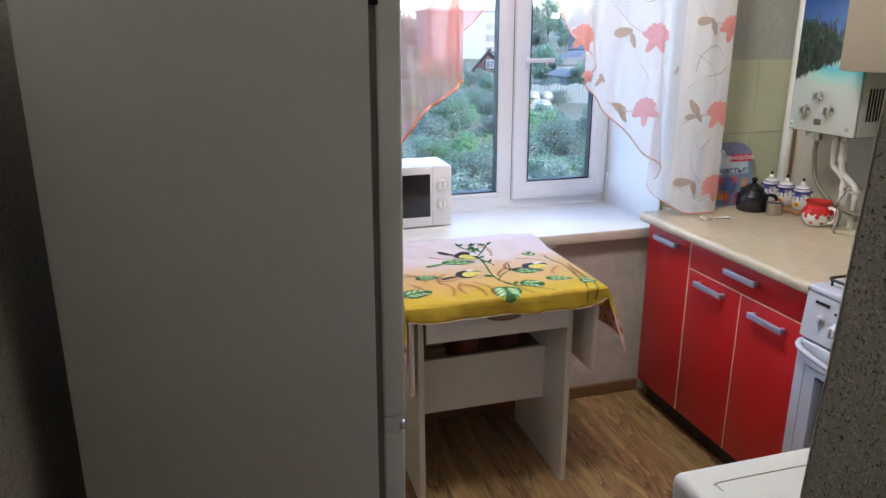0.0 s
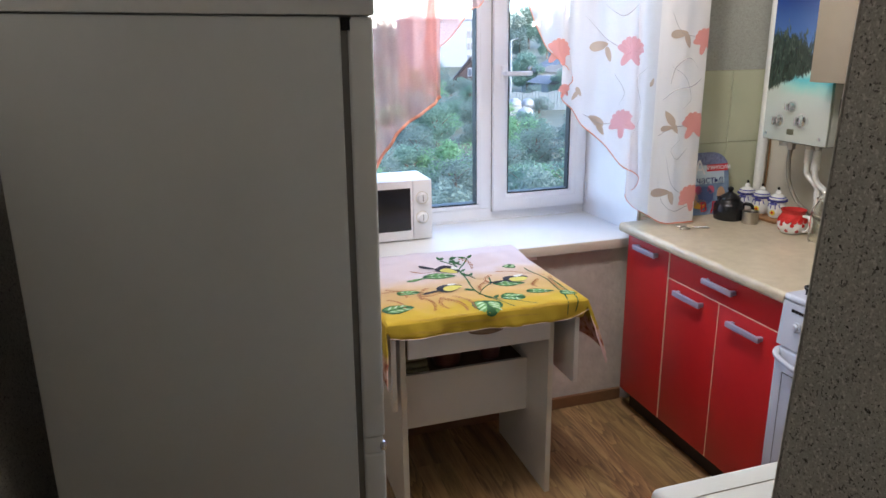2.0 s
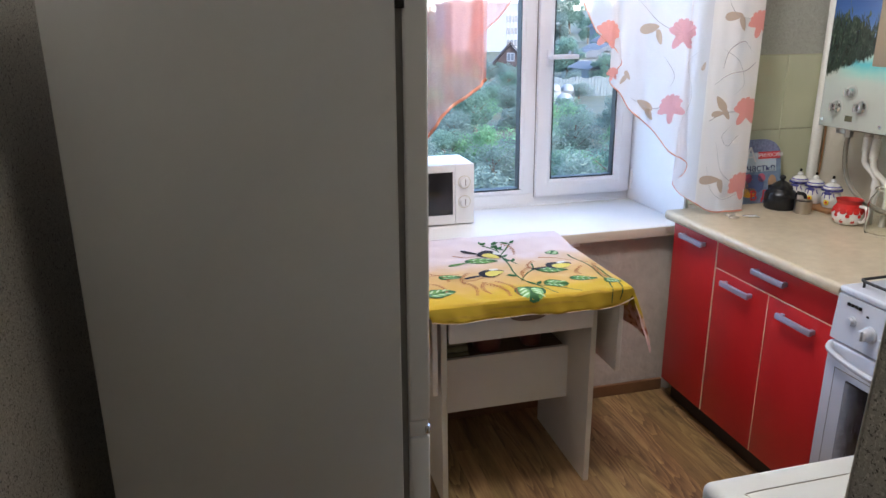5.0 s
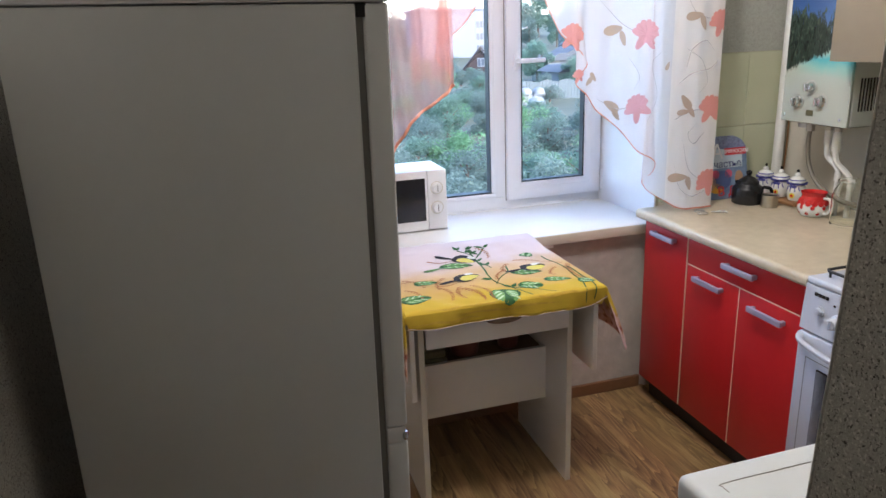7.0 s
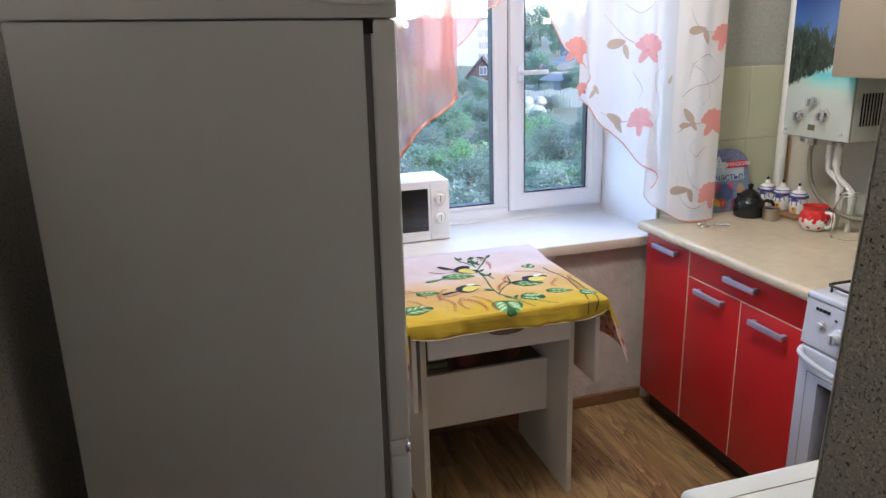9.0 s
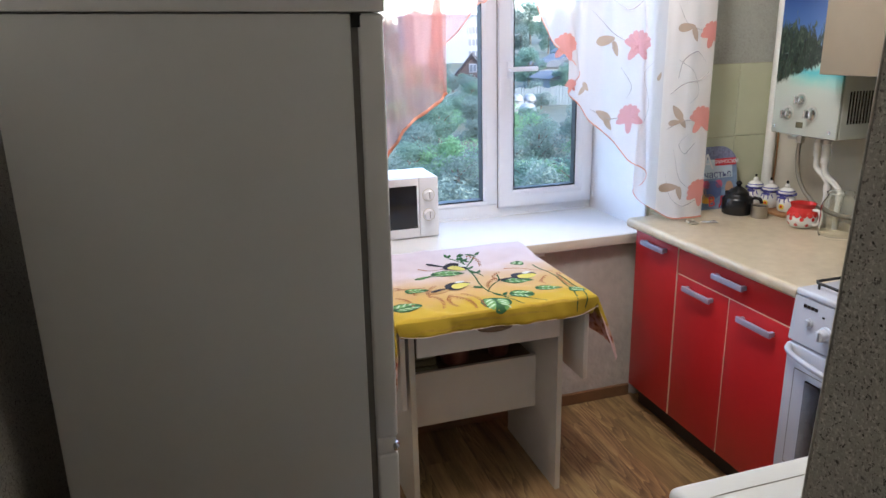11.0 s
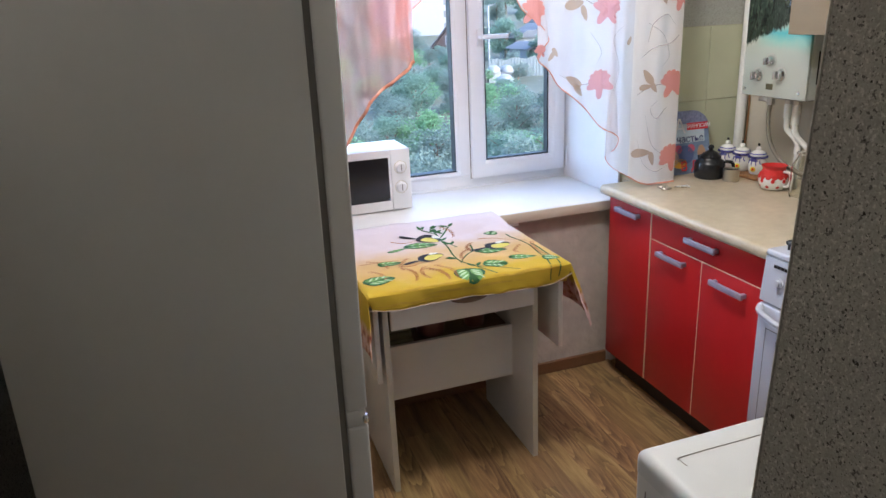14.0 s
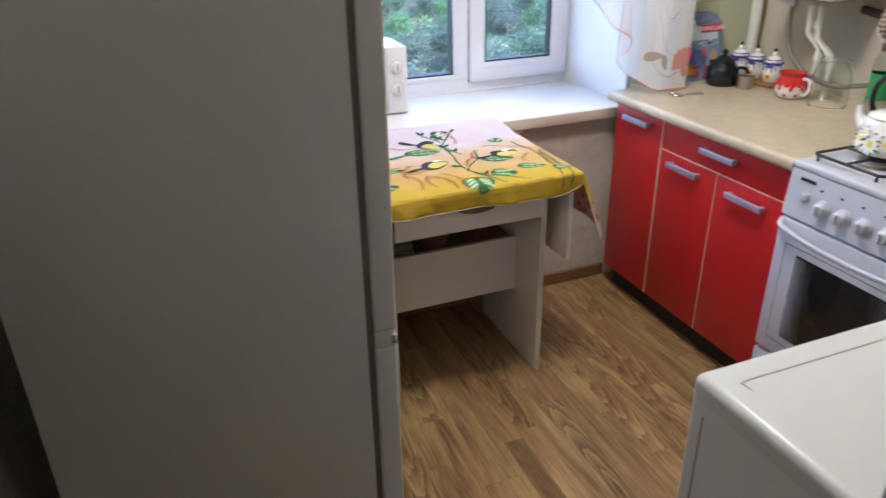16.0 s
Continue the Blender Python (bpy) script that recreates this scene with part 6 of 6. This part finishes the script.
def build_kettle():
    c = (2.012, 1.532, 0.8805)
    k = thing("enamel_kettle", c, "white enamel kettle with painted daisies, black handle", "kettle")
    prof = [(0.090, 0.0), (0.100, 0.004), (0.104, 0.014), (0.106, 0.058), (0.104, 0.066), (0.098, 0.075), (0.090, 0.096), (0.087, 0.103), (0.076, 0.106)]
    b = part("body", lathe(prof, c, 48), M_PORCELAIN, k)
    part("seam", lathe([(0.1035, 0.0660), (0.1050, 0.0668), (0.1030, 0.0685)], c, 48, cap=False), M_STEEL, b)
    ld = part("lid", lathe([(0.0855, 0.1065), (0.0865, 0.110), (0.080, 0.115), (0.050, 0.121), (0.0, 0.123)], c, 40, cap=False), M_PORCELAIN, k)
    part("knob", lathe([(0.024, 0.1225), (0.022, 0.126), (0.012, 0.130), (0.014, 0.138), (0.022, 0.143), (0.020, 0.148), (0.0, 0.149)], c, 24, cap=False), M_BLACK, ld, "black lid knob")
    dr = Vector((-0.28, 0.96, 0)).normalized()
    C = Vector(c)
    part("spout", tube([C + dr * 0.085 + Vector((0, 0, 0.055)), C + dr * 0.115 + Vector((0, 0, 0.085)), C + dr * 0.126 + Vector((0, 0, 0.124))], lambda s: 0.026 - 0.018 * s, 14, 6), M_PORCELAIN, k)
    up = Vector((0, 0, 1))
    hd = part("handle", tube([C + dr * 0.080 + up * 0.112, C + dr * 0.092 + up * 0.15, C + dr * 0.080 + up * 0.20, C + dr * 0.025 + up * 0.228, C - dr * 0.04 + up * 0.224, C - dr * 0.088 + up * 0.19, C - dr * 0.095 + up * 0.145, C - dr * 0.082 + up * 0.110], 0.0098, 10, 6), M_BLACK, k, "black arched handle")
    part("rivet", join(lathe([(0.008, -0.006), (0.008, 0.006)], C + dr * 0.083 + up * 0.118, 10, "X"), lathe([(0.008, -0.006), (0.008, 0.006)], C - dr * 0.083 + up * 0.116, 10, "X")), M_STEEL, hd)
    leafm = mat("painted_leaf", (0.07, 0.13, 0.05), 0.25, var=0.3)
    for a, z, r in ((-0.38, 0.038, 0.034), (-0.90, 0.042, 0.031), (0.10, 0.044, 0.027), (-0.64, 0.068, 0.020)):
        m = Matrix.Translation(C + up * z) @ Matrix.Rotation(a + 0.42, 4, "Z") @ Matrix.Translation((-0.1062, 0, 0)) @ Matrix.Rotation(radians(6), 4, "Y")
        for q in (0.2, 1.0, 1.9, 2.8, 3.6, 4.4, 5.2, 5.9):
            bm = prism([(r * (0.80 + 0.34 * math.cos(t)), r * 0.20 * math.sin(t)) for t in (2 * math.pi * i / 8 for i in range(8))], 0.0005, lambda u, v, w: Vector((-w, u * math.cos(q) - v * math.sin(q), u * math.sin(q) + v * math.cos(q))))
            part("painted_leaf", moved(bm, m @ Matrix.Translation((0.0006, 0, 0))), leafm, b)
        daisy(m, b, r)
    k.scale = (KS, KS, 0.90)


def build_saucepan():
    c = (2.235, 1.500, 0.8805)
    k = thing("enamel_pot", c, "white enamel pot, black rim, yellow bowl as lid", "pot")
    b = part("body", lathe([(0.085, 0.0), (0.096, 0.006), (0.100, 0.03), (0.100, 0.125), (0.098, 0.128)], c, 44), M_PORCELAIN, k)
    part("rim", lathe([(0.101, 0.124), (0.104, 0.128), (0.101, 0.132), (0.097, 0.131)], c, 44, cap=False), M_BLACK, b)
    part("lid", lathe([(0.099, 0.1325), (0.096, 0.137), (0.070, 0.145), (0.030, 0.150), (0.0, 0.151)], c, 44, cap=False), M_YELLOW, k, "yellow dish used as a lid")
    for a in (0.9, 1.5):
        m = Matrix.Translation(Vector(c) + Vector((0, 0, 0.062))) @ Matrix.Rotation(a, 4, "Z") @ Matrix.Translation((-0.1006, 0, 0))
        for q in range(7):
            w0 = 2 * math.pi * q / 7
            bm = prism([(0.018 * (0.6 + 0.5 * math.cos(t)), 0.006 * math.sin(t)) for t in (2 * math.pi * i / 8 for i in range(8))], 0.0008, lambda u, v, w: Vector((-w, u * math.cos(w0) - v * math.sin(w0), u * math.sin(w0) + v * math.cos(w0))))
            part("petal", moved(bm, m), M_YELLOW, b)


build_board()
build_teapot()
build_cup()
build_canisters()
build_polka_pot()
build_jar()
build_scissors()
build_bottle()
build_kettle()
build_saucepan()


# ---- shelf things under the table ----
M_DARKRED = mat("dark_red_ware", (0.13, 0.038, 0.026), 0.4)


def build_shelf_things():
    for x, r, hh, m, lb in ((0.985, 0.062, 0.085, M_DARKRED, "red-brown bowl stored inside the table"), (1.155, 0.045, 0.075, M_DARKRED, "small red-brown bowl stored inside the table")):
        b = thing("bowl", (x, 2.345, 0.4402), lb, "bowl", "bowls under the tabletop")
        part("wall", lathe([(r * 0.5, 0.0), (r * 0.8, 0.010), (r, hh), (r * 0.95, hh), (r * 0.7, 0.012), (0.0, 0.006)], (x, 2.345, 0.4402), 24, cap=False), m, b)
    b = thing("cloth_bundle", (0.85, 2.36, 0.4402), "folded olive-green cloth stored inside the table", "cloth")
    olive = mat("olive_cotton", (0.15, 0.14, 0.075), 0.9, var=0.3, scale=40, bump=0.4, bscale=300)
    for k in range(3):
        part("fold", block(0.780 + 0.006 * k, 0.905 - 0.004 * k, 2.285 + 0.003 * k, 2.44, 0.4403 + 0.026 * k, 0.4658 + 0.026 * k, 0.010, 3), olive, b)


build_shelf_things()


# ---- ceiling lamp ----
def build_lamp():
    l = thing("ceiling_lamp", (ROOM_LAMP[0], ROOM_LAMP[1], CEIL), "round white glass ceiling lamp, lit", "ceiling lamp")
    part("base", lathe([(0.07, -0.0005), (0.075, -0.02), (0.05, -0.03), (0.012, -0.035), (0.012, -0.06)], (ROOM_LAMP[0], ROOM_LAMP[1], CEIL), 28), M_PVC, l)
    gm = bpy.data.materials.new("lit_opal_glass")
    gm.use_nodes = True
    gp = gm.node_tree.nodes["Principled BSDF"]
    gp.inputs["Base Color"].default_value = (0.9, 0.88, 0.82, 1)
    gp.inputs["Emission Color"].default_value, gp.inputs["Emission Strength"].default_value = (1.0, 0.9, 0.75, 1), 3.0
    s = part("shade", lathe([(0.05, 0.14), (0.11, 0.12), (0.14, 0.05), (0.14, 0.0), (0.11, -0.07), (0.05, -0.12), (0.0, -0.13)], ROOM_LAMP, 36, cap=False), gm, l)
    s.visible_shadow = False


build_lamp()


# ---- outside ----
def build_outside():
    grass = mat("rough_grass", (0.035, 0.06, 0.03), 0.95, var=0.5, scale=1.2, bump=0.6, bscale=4, stain=0.4, base2=(0.09, 0.09, 0.055))
    bm = bmesh.new()
    n = 60
    g = [[None] * (n + 1) for _ in range(n + 1)]
    for i in range(n + 1):
        for j in range(n + 1):
            x, y = -400 + 1000 * i / n, -60 + 960 * (j / n) ** 2
            z = -4.6 + 0.5 * noise.noise(Vector((x * 0.05, y * 0.05, 0))) + max(0, y - 120) * 0.05
            g[i][j] = bm.verts.new((x, y, min(z, 14)))
    for i in range(n):
        for j in range(n):
            bm.faces.new((g[i][j], g[i + 1][j], g[i + 1][j + 1], g[i][j + 1]))
    tagged(part("ground", bm, grass), "green overgrown yard and hillside", "ground", kind="structure")
    bark = mat("bark", (0.10, 0.07, 0.05), 0.9, var=0.3, scale=20, bump=0.5, bscale=30)
    # Leaf greens lightened and shifted to blue: distant haze put into the colour.
    hazy_tints = [((0.085, 0.14, 0.112), (0.13, 0.195, 0.155)), ((0.10, 0.185, 0.10), (0.15, 0.26, 0.14)), ((0.10, 0.14, 0.125), (0.14, 0.18, 0.16))]
    trees = []
    for k, (c1, c2) in enumerate(hazy_tints):
        rnd = random.Random(11 + k)
        leafm = mat("foliage", c1, 0.9, var=0.25, scale=2.5, bump=0.0, base2=c2, spec=0.06)
        # light also comes through the leaves
        nt = leafm.node_tree
        thru, both = nt.nodes.new("ShaderNodeBsdfTranslucent"), nt.nodes.new("ShaderNodeMixShader")
        thru.inputs[0].default_value = (*[min(1, 1.3 * q) for q in c2], 1)
        both.inputs[0].default_value = 0.42
        nt.links.new(nt.nodes["Principled BSDF"].outputs[0], both.inputs[1])
        nt.links.new(thru.outputs[0], both.inputs[2])
        nt.links.new(both.outputs[0], nt.nodes["Material Output"].inputs[0])
        t = thing("tree", (0, 0, 0), ("dense dark green broadleaf tree in the yard", "bright green young maple in the yard", "grey-green shrubby tree in the yard")[k], "tree", "trees behind the house")
        part("trunk", join(tube([(0, 0, 0), (0.05, 0.02, 0.9), (0.0, 0.05, 1.9), (0.06, 0, 3.0)], lambda s: 0.13 - 0.09 * s, 8, 4),
             *[tube([(0.03, 0.02, 1.0 + 0.3 * q), (0.5 * math.cos(q * 1.9), 0.5 * math.sin(q * 1.9), 1.7 + 0.3 * q), (1.0 * math.cos(q * 1.9), 1.0 * math.sin(q * 1.9), 2.2 + 0.3 * q)], lambda s: 0.055 - 0.04 * s, 6, 4) for q in range(5)]), bark, t)
        cr = bmesh.new()
        blobs = [(rnd.uniform(-1.25, 1.25), rnd.uniform(-1.25, 1.25), rnd.uniform(1.0, 3.6), rnd.uniform(0.4, 0.85)) for _ in range(24)]
        for bx, by, bz, br in blobs:
            if bz > 3.0:
                bx, by = bx * 0.55, by * 0.55
            for _ in range(300):
                d = Vector((rnd.gauss(0, 1), rnd.gauss(0, 1), rnd.gauss(0, 1))).normalized() * br * rnd.uniform(0.55, 1.05)
                p0 = Vector((bx, by, bz)) + d
                a = Vector((rnd.gauss(0, 1), rnd.gauss(0, 1), rnd.gauss(0, 0.7))).normalized()
                b = a.cross(Vector((rnd.gauss(0, 1), rnd.gauss(0, 1), rnd.gauss(0, 1)))).normalized()
                ln, wd = rnd.uniform(0.05, 0.10), rnd.uniform(0.025, 0.05)
                cr.faces.new([cr.verts.new(p0 + v) for v in (-a * ln, b * wd, a * ln, -b * wd)])
        part("crown", cr, leafm, t, smooth=False)
        trees.append(t)
    rnd = random.Random(5)
    spots = []
    for y, drop, step, lo, hi in ((19, 0.195, 1.7, 0.10, 0.66), (24, 0.158, 1.8, 0.12, 0.64), (30, 0.125, 2.0, 0.13, 0.62), (38, 0.102, 2.3, 0.14, 0.40), (40, 0.116, 2.3, 0.40, 0.62), (48, 0.084, 2.6, 0.14, 0.38), (50, 0.100, 2.6, 0.38, 0.45),
                                  (54, 0.078, 2.8, 0.14, 0.38), (60, 0.068, 2.6, 0.15, 0.39), (68, 0.064, 3.0, 0.15, 0.385), (56, 0.088, 3.2, 0.44, 0.62), (70, 0.050, 5.0, 0.46, 0.62), (78, 0.056, 3.5, 0.15, 0.375), (92, 0.032, 5.5, 0.43, 0.60), (100, 0.044, 4.2, 0.14, 0.34), (104, 0.024, 4.2, 0.14, 0.335), (99, 0.048, 3.6, 0.33, 0.42), (88, 0.055, 3.2, 0.33, 0.42), (125, 0.010, 6.0, 0.41, 0.62), (140, 0.006, 6.0, 0.15, 0.27)):
        x = lo * y
        while x < hi * y:
            yy = y + rnd.uniform(-0.08, 0.08) * y
            top = 1.55 - (drop + rnd.uniform(-0.022, 0.022)) * yy
            spots.append((x, yy, top))
            x += step * rnd.uniform(0.75, 1.2)
    for y, up, step, lo, hi in ((170, 0.015, 7, 0.12, 0.62), (205, 0.034, 8, 0.12, 0.31), (215, 0.052, 7, 0.40, 0.52), (230, 0.036, 9, 0.52, 0.64)):
        x = lo * y
        while x < hi * y:
            spots.append((x, y + rnd.uniform(-6, 6), 1.55 + (up + rnd.uniform(-0.008, 0.010)) * y))
            x += step * rnd.uniform(0.8, 1.2)
    for i, (x, y, top) in enumerate(spots):
        base = -4.7 + max(0, y - 120) * 0.05
        hgt = max(1.6, top - base)
        sc = hgt / 4.1
        wide = sc if hgt < 6 else sc * 0.8
        kind = 1 if (30 < y < 36 and 0.30 < x / y < 0.39) else (0, 2, 0, 1, 2)[i % 5] if y < 120 else (0, 2)[i % 2]
        m = Matrix.Translation((x, y, base)) @ Matrix.Rotation(rnd.uniform(0, 6.3), 4, "Z") @ Matrix.Diagonal((max(wide * 1.2, 0.8), max(wide * 1.2, 0.8), sc, 1))
        if i < 3:
            t = trees[i]
            t.matrix_world = m
            ORIGIN[t] = m.translation
        else:
            copy_thing(trees[kind], m @ Matrix.Diagonal([1 / s for s in trees[kind].scale] + [1]))
    # block of flats
    plaster = mat("pale_render", (0.135, 0.145, 0.17), 0.9, var=0.04, scale=0.5)
    dark = mat("far_window_glass", (0.05, 0.06, 0.08), 0.2)
    f = thing("apartment_building", (45, 150, -3), "pale grey block of flats on the hill", "building")
    x0, x1, z1 = 41.0, 57.0, 6.9
    part("wall", block(x0, x1, 150, 164, -5, z1), plaster, f)
    part("roof", block(x0 - 0.4, x1 + 0.4, 149.6, 164.4, z1, z1 + 0.5), mat("flat_roof", (0.30, 0.28, 0.32), 0.9), f)
    for r in range(3):
        for q in (53.2, 54.05, 54.9):
            z = 4.4 - 2.5 * r
            w = part("window", block(q, q + 0.62, 149.93, 150.05, z - 1.3, z), dark, f)
            part("frame", join(block(q - 0.08, q, 149.9, 150.0, z - 1.38, z + 0.08), block(q + 0.62, q + 0.70, 149.9, 150.0, z - 1.38, z + 0.08)), plaster, w)
    # brown wooden house with a gable
    h = thing("wooden_house", (38.2, 108, -4.5), "dark brown wooden house with white attic window", "house")
    brown = mat("brown_boards", (0.024, 0.014, 0.014), 0.8, var=0.3, scale=3)
    hx, hw = 39.0, 3.0
    part("wall", prism([(hx - hw, -4.8), (hx + hw, -4.8), (hx + hw, -4.0), (hx, -0.65), (hx - hw, -4.0)], 6.0, lambda u, v, w: Vector((u, 106 + w, v))), brown, h)
    roofm = mat("dark_roof", (0.022, 0.015, 0.016), 0.95, var=0.3, scale=2)
    for sd in (-1, 1):
        part("roof", prism([(hx, -0.45), (hx + sd * (hw + 0.35), -4.20), (hx + sd * (hw + 0.35), -4.0), (hx, -0.20)], 7.0, lambda u, v, w: Vector((u, 105.5 + w, v))), roofm, h)
    w = part("window", block(hx - 0.6, hx + 0.6, 105.9, 106.05, -3.15, -1.85), plaster, h, "white attic window")
    for q in (-0.48, 0.06):
        part("pane", block(hx + q, hx + q + 0.42, 105.86, 105.9, -3.0, -2.0), dark, w)
    h.rotation_euler = (0, 0, radians(-19))
    # low grey-roofed sheds and houses
    grey = mat("grey_sheet_roof", (0.05, 0.056, 0.068), 0.85, var=0.15, scale=1.5)
    wall = mat("shed_wall", (0.12, 0.13, 0.14), 0.9, var=0.15, scale=1)
    for sx, sy, ww, zz, hh in ((42.5, 86, 2.2, -2.0, 0.9), (49.5, 94, 2.6, -1.5, 1.0), (60.5, 112, 3.0, -0.6, 1.4), (70.0, 132, 3.5, 1.9, 2.0), (38.0, 74, 1.8, -2.8, 0.7)):
        s = thing("shed", (sx, sy, -4.6), "low grey-roofed shed among the gardens", "shed", "sheds in the gardens")
        part("wall", block(sx - ww, sx + ww, sy, sy + 5, -4.8, zz), wall, s)
        part("roof", prism([(sx - ww - 0.4, zz), (sx + ww + 0.4, zz), (sx + ww * 0.3, zz + hh), (sx - ww * 0.3, zz + hh)], 6.0, lambda u, v, k: Vector((u, sy - 0.5 + k, v))), grey, s)
        for q in (-0.5, 0.2):
            part("window", block(sx + q * ww, sx + q * ww + 0.9, sy - 0.05, sy + 0.02, zz - 1.3, zz - 0.4), dark, s)
    fence = thing("fence", (31, 66, -4.6), "pale board fence across the gardens", "fence")
    pale = mat("weathered_pale_boards", (0.070, 0.086, 0.094), 0.85, var=0.15, scale=3)
    for i in range(26):
        part("slat", block(27.2 + 0.34 * i, 27.2 + 0.34 * i + 0.30, 64, 64.05, -5.0, -2.95 + 0.10 * math.sin(i)), pale, fence)
    white = mat("white_sheeting", (0.125, 0.135, 0.145), 0.6, var=0.03)
    for px, pz, r in ((25.3, -4.0, 0.75), (24.6, -3.35, 0.60), (26.0, -3.35, 0.60), (27.3, -3.40, 0.60)):
        yy = 56 if pz < -3.8 else 60
        s = thing("greenhouse", (px, yy, -4.7), "small white film-covered garden greenhouse", "greenhouse", "greenhouses in the garden")
        part("film", moved(lathe([(r, 0), (r * 0.97, 0.35 * r), (r * 0.8, 0.7 * r), (r * 0.45, 0.95 * r), (0.0, 1.02 * r)], (0, 0, 0), 24, cap=False), Matrix.Translation((px, yy, pz - 0.4))), white, s)
        part("skirt", block(px - r, px + r, yy - 0.3, yy + 0.6, -4.9, pz - 0.4), white, s)
    pole = thing("lamp_post", (29.3, 70, -4.7), "thin white lamp post in the gardens", "lamp post")
    part("pole", tube([(29.8, 70, -4.7), (29.8, 70, 2.0)], 0.12, 8, 1), white, pole)
    part("arm", tube([(29.8, 70, 1.95), (30.6, 70, 2.15)], 0.06, 6, 1), white, pole)


build_outside()


# ---- tiles and floor strips ----
def shared_block(name, sx, sy, sz, bevel, material):
    bm = block(-sx / 2, sx / 2, -sy / 2, sy / 2, -sz / 2, sz / 2, bevel, 1)
    me = bpy.data.meshes.new(name)
    bm.to_mesh(me)
    bm.free()
    me.materials.append(material)
    return me


tile_mesh = shared_block("tile", 0.1975, 0.006, 0.2975, 0.0015, M_TILE)
for row in range(2):
    for col in range(3):
        ob = new("tile", tile_mesh)
        ob.parent = tiled
        ob.location = (2.054 + 0.2 * col, YW - 0.0072, 0.993 + 0.3 * row)

SW, SL = 0.0655, 0.74
strip_rnd = random.Random(21)
strip_mesh = {}
x = XL + SW / 2
while x < XR - 0.01:
    y = -0.40 - strip_rnd.random() * SL
    while y < YW:
        a, b = max(y, -0.40), min(y + SL, YW - 0.002)
        if b - a > 0.02:
            ln = round(b - a, 3)
            if ln not in strip_mesh:
                strip_mesh[ln] = shared_block("strip", SW - 0.0002, ln - 0.0003, 0.012, 0.0003, M_FLOOR)
            ob = new("strip", strip_mesh[ln])
            ob.parent = floor
            ob.location = (x, (a + b) / 2, -0.006)
        y += SL
    x += SW
hall = shared_block("hall_strip", XR - XL, -0.40 - YB, 0.012, 0.0, M_FLOOR)
ob = new("hall_boards", hall)
ob.parent = floor
ob.location = ((XL + XR) / 2, (YB - 0.40) / 2, -0.006)
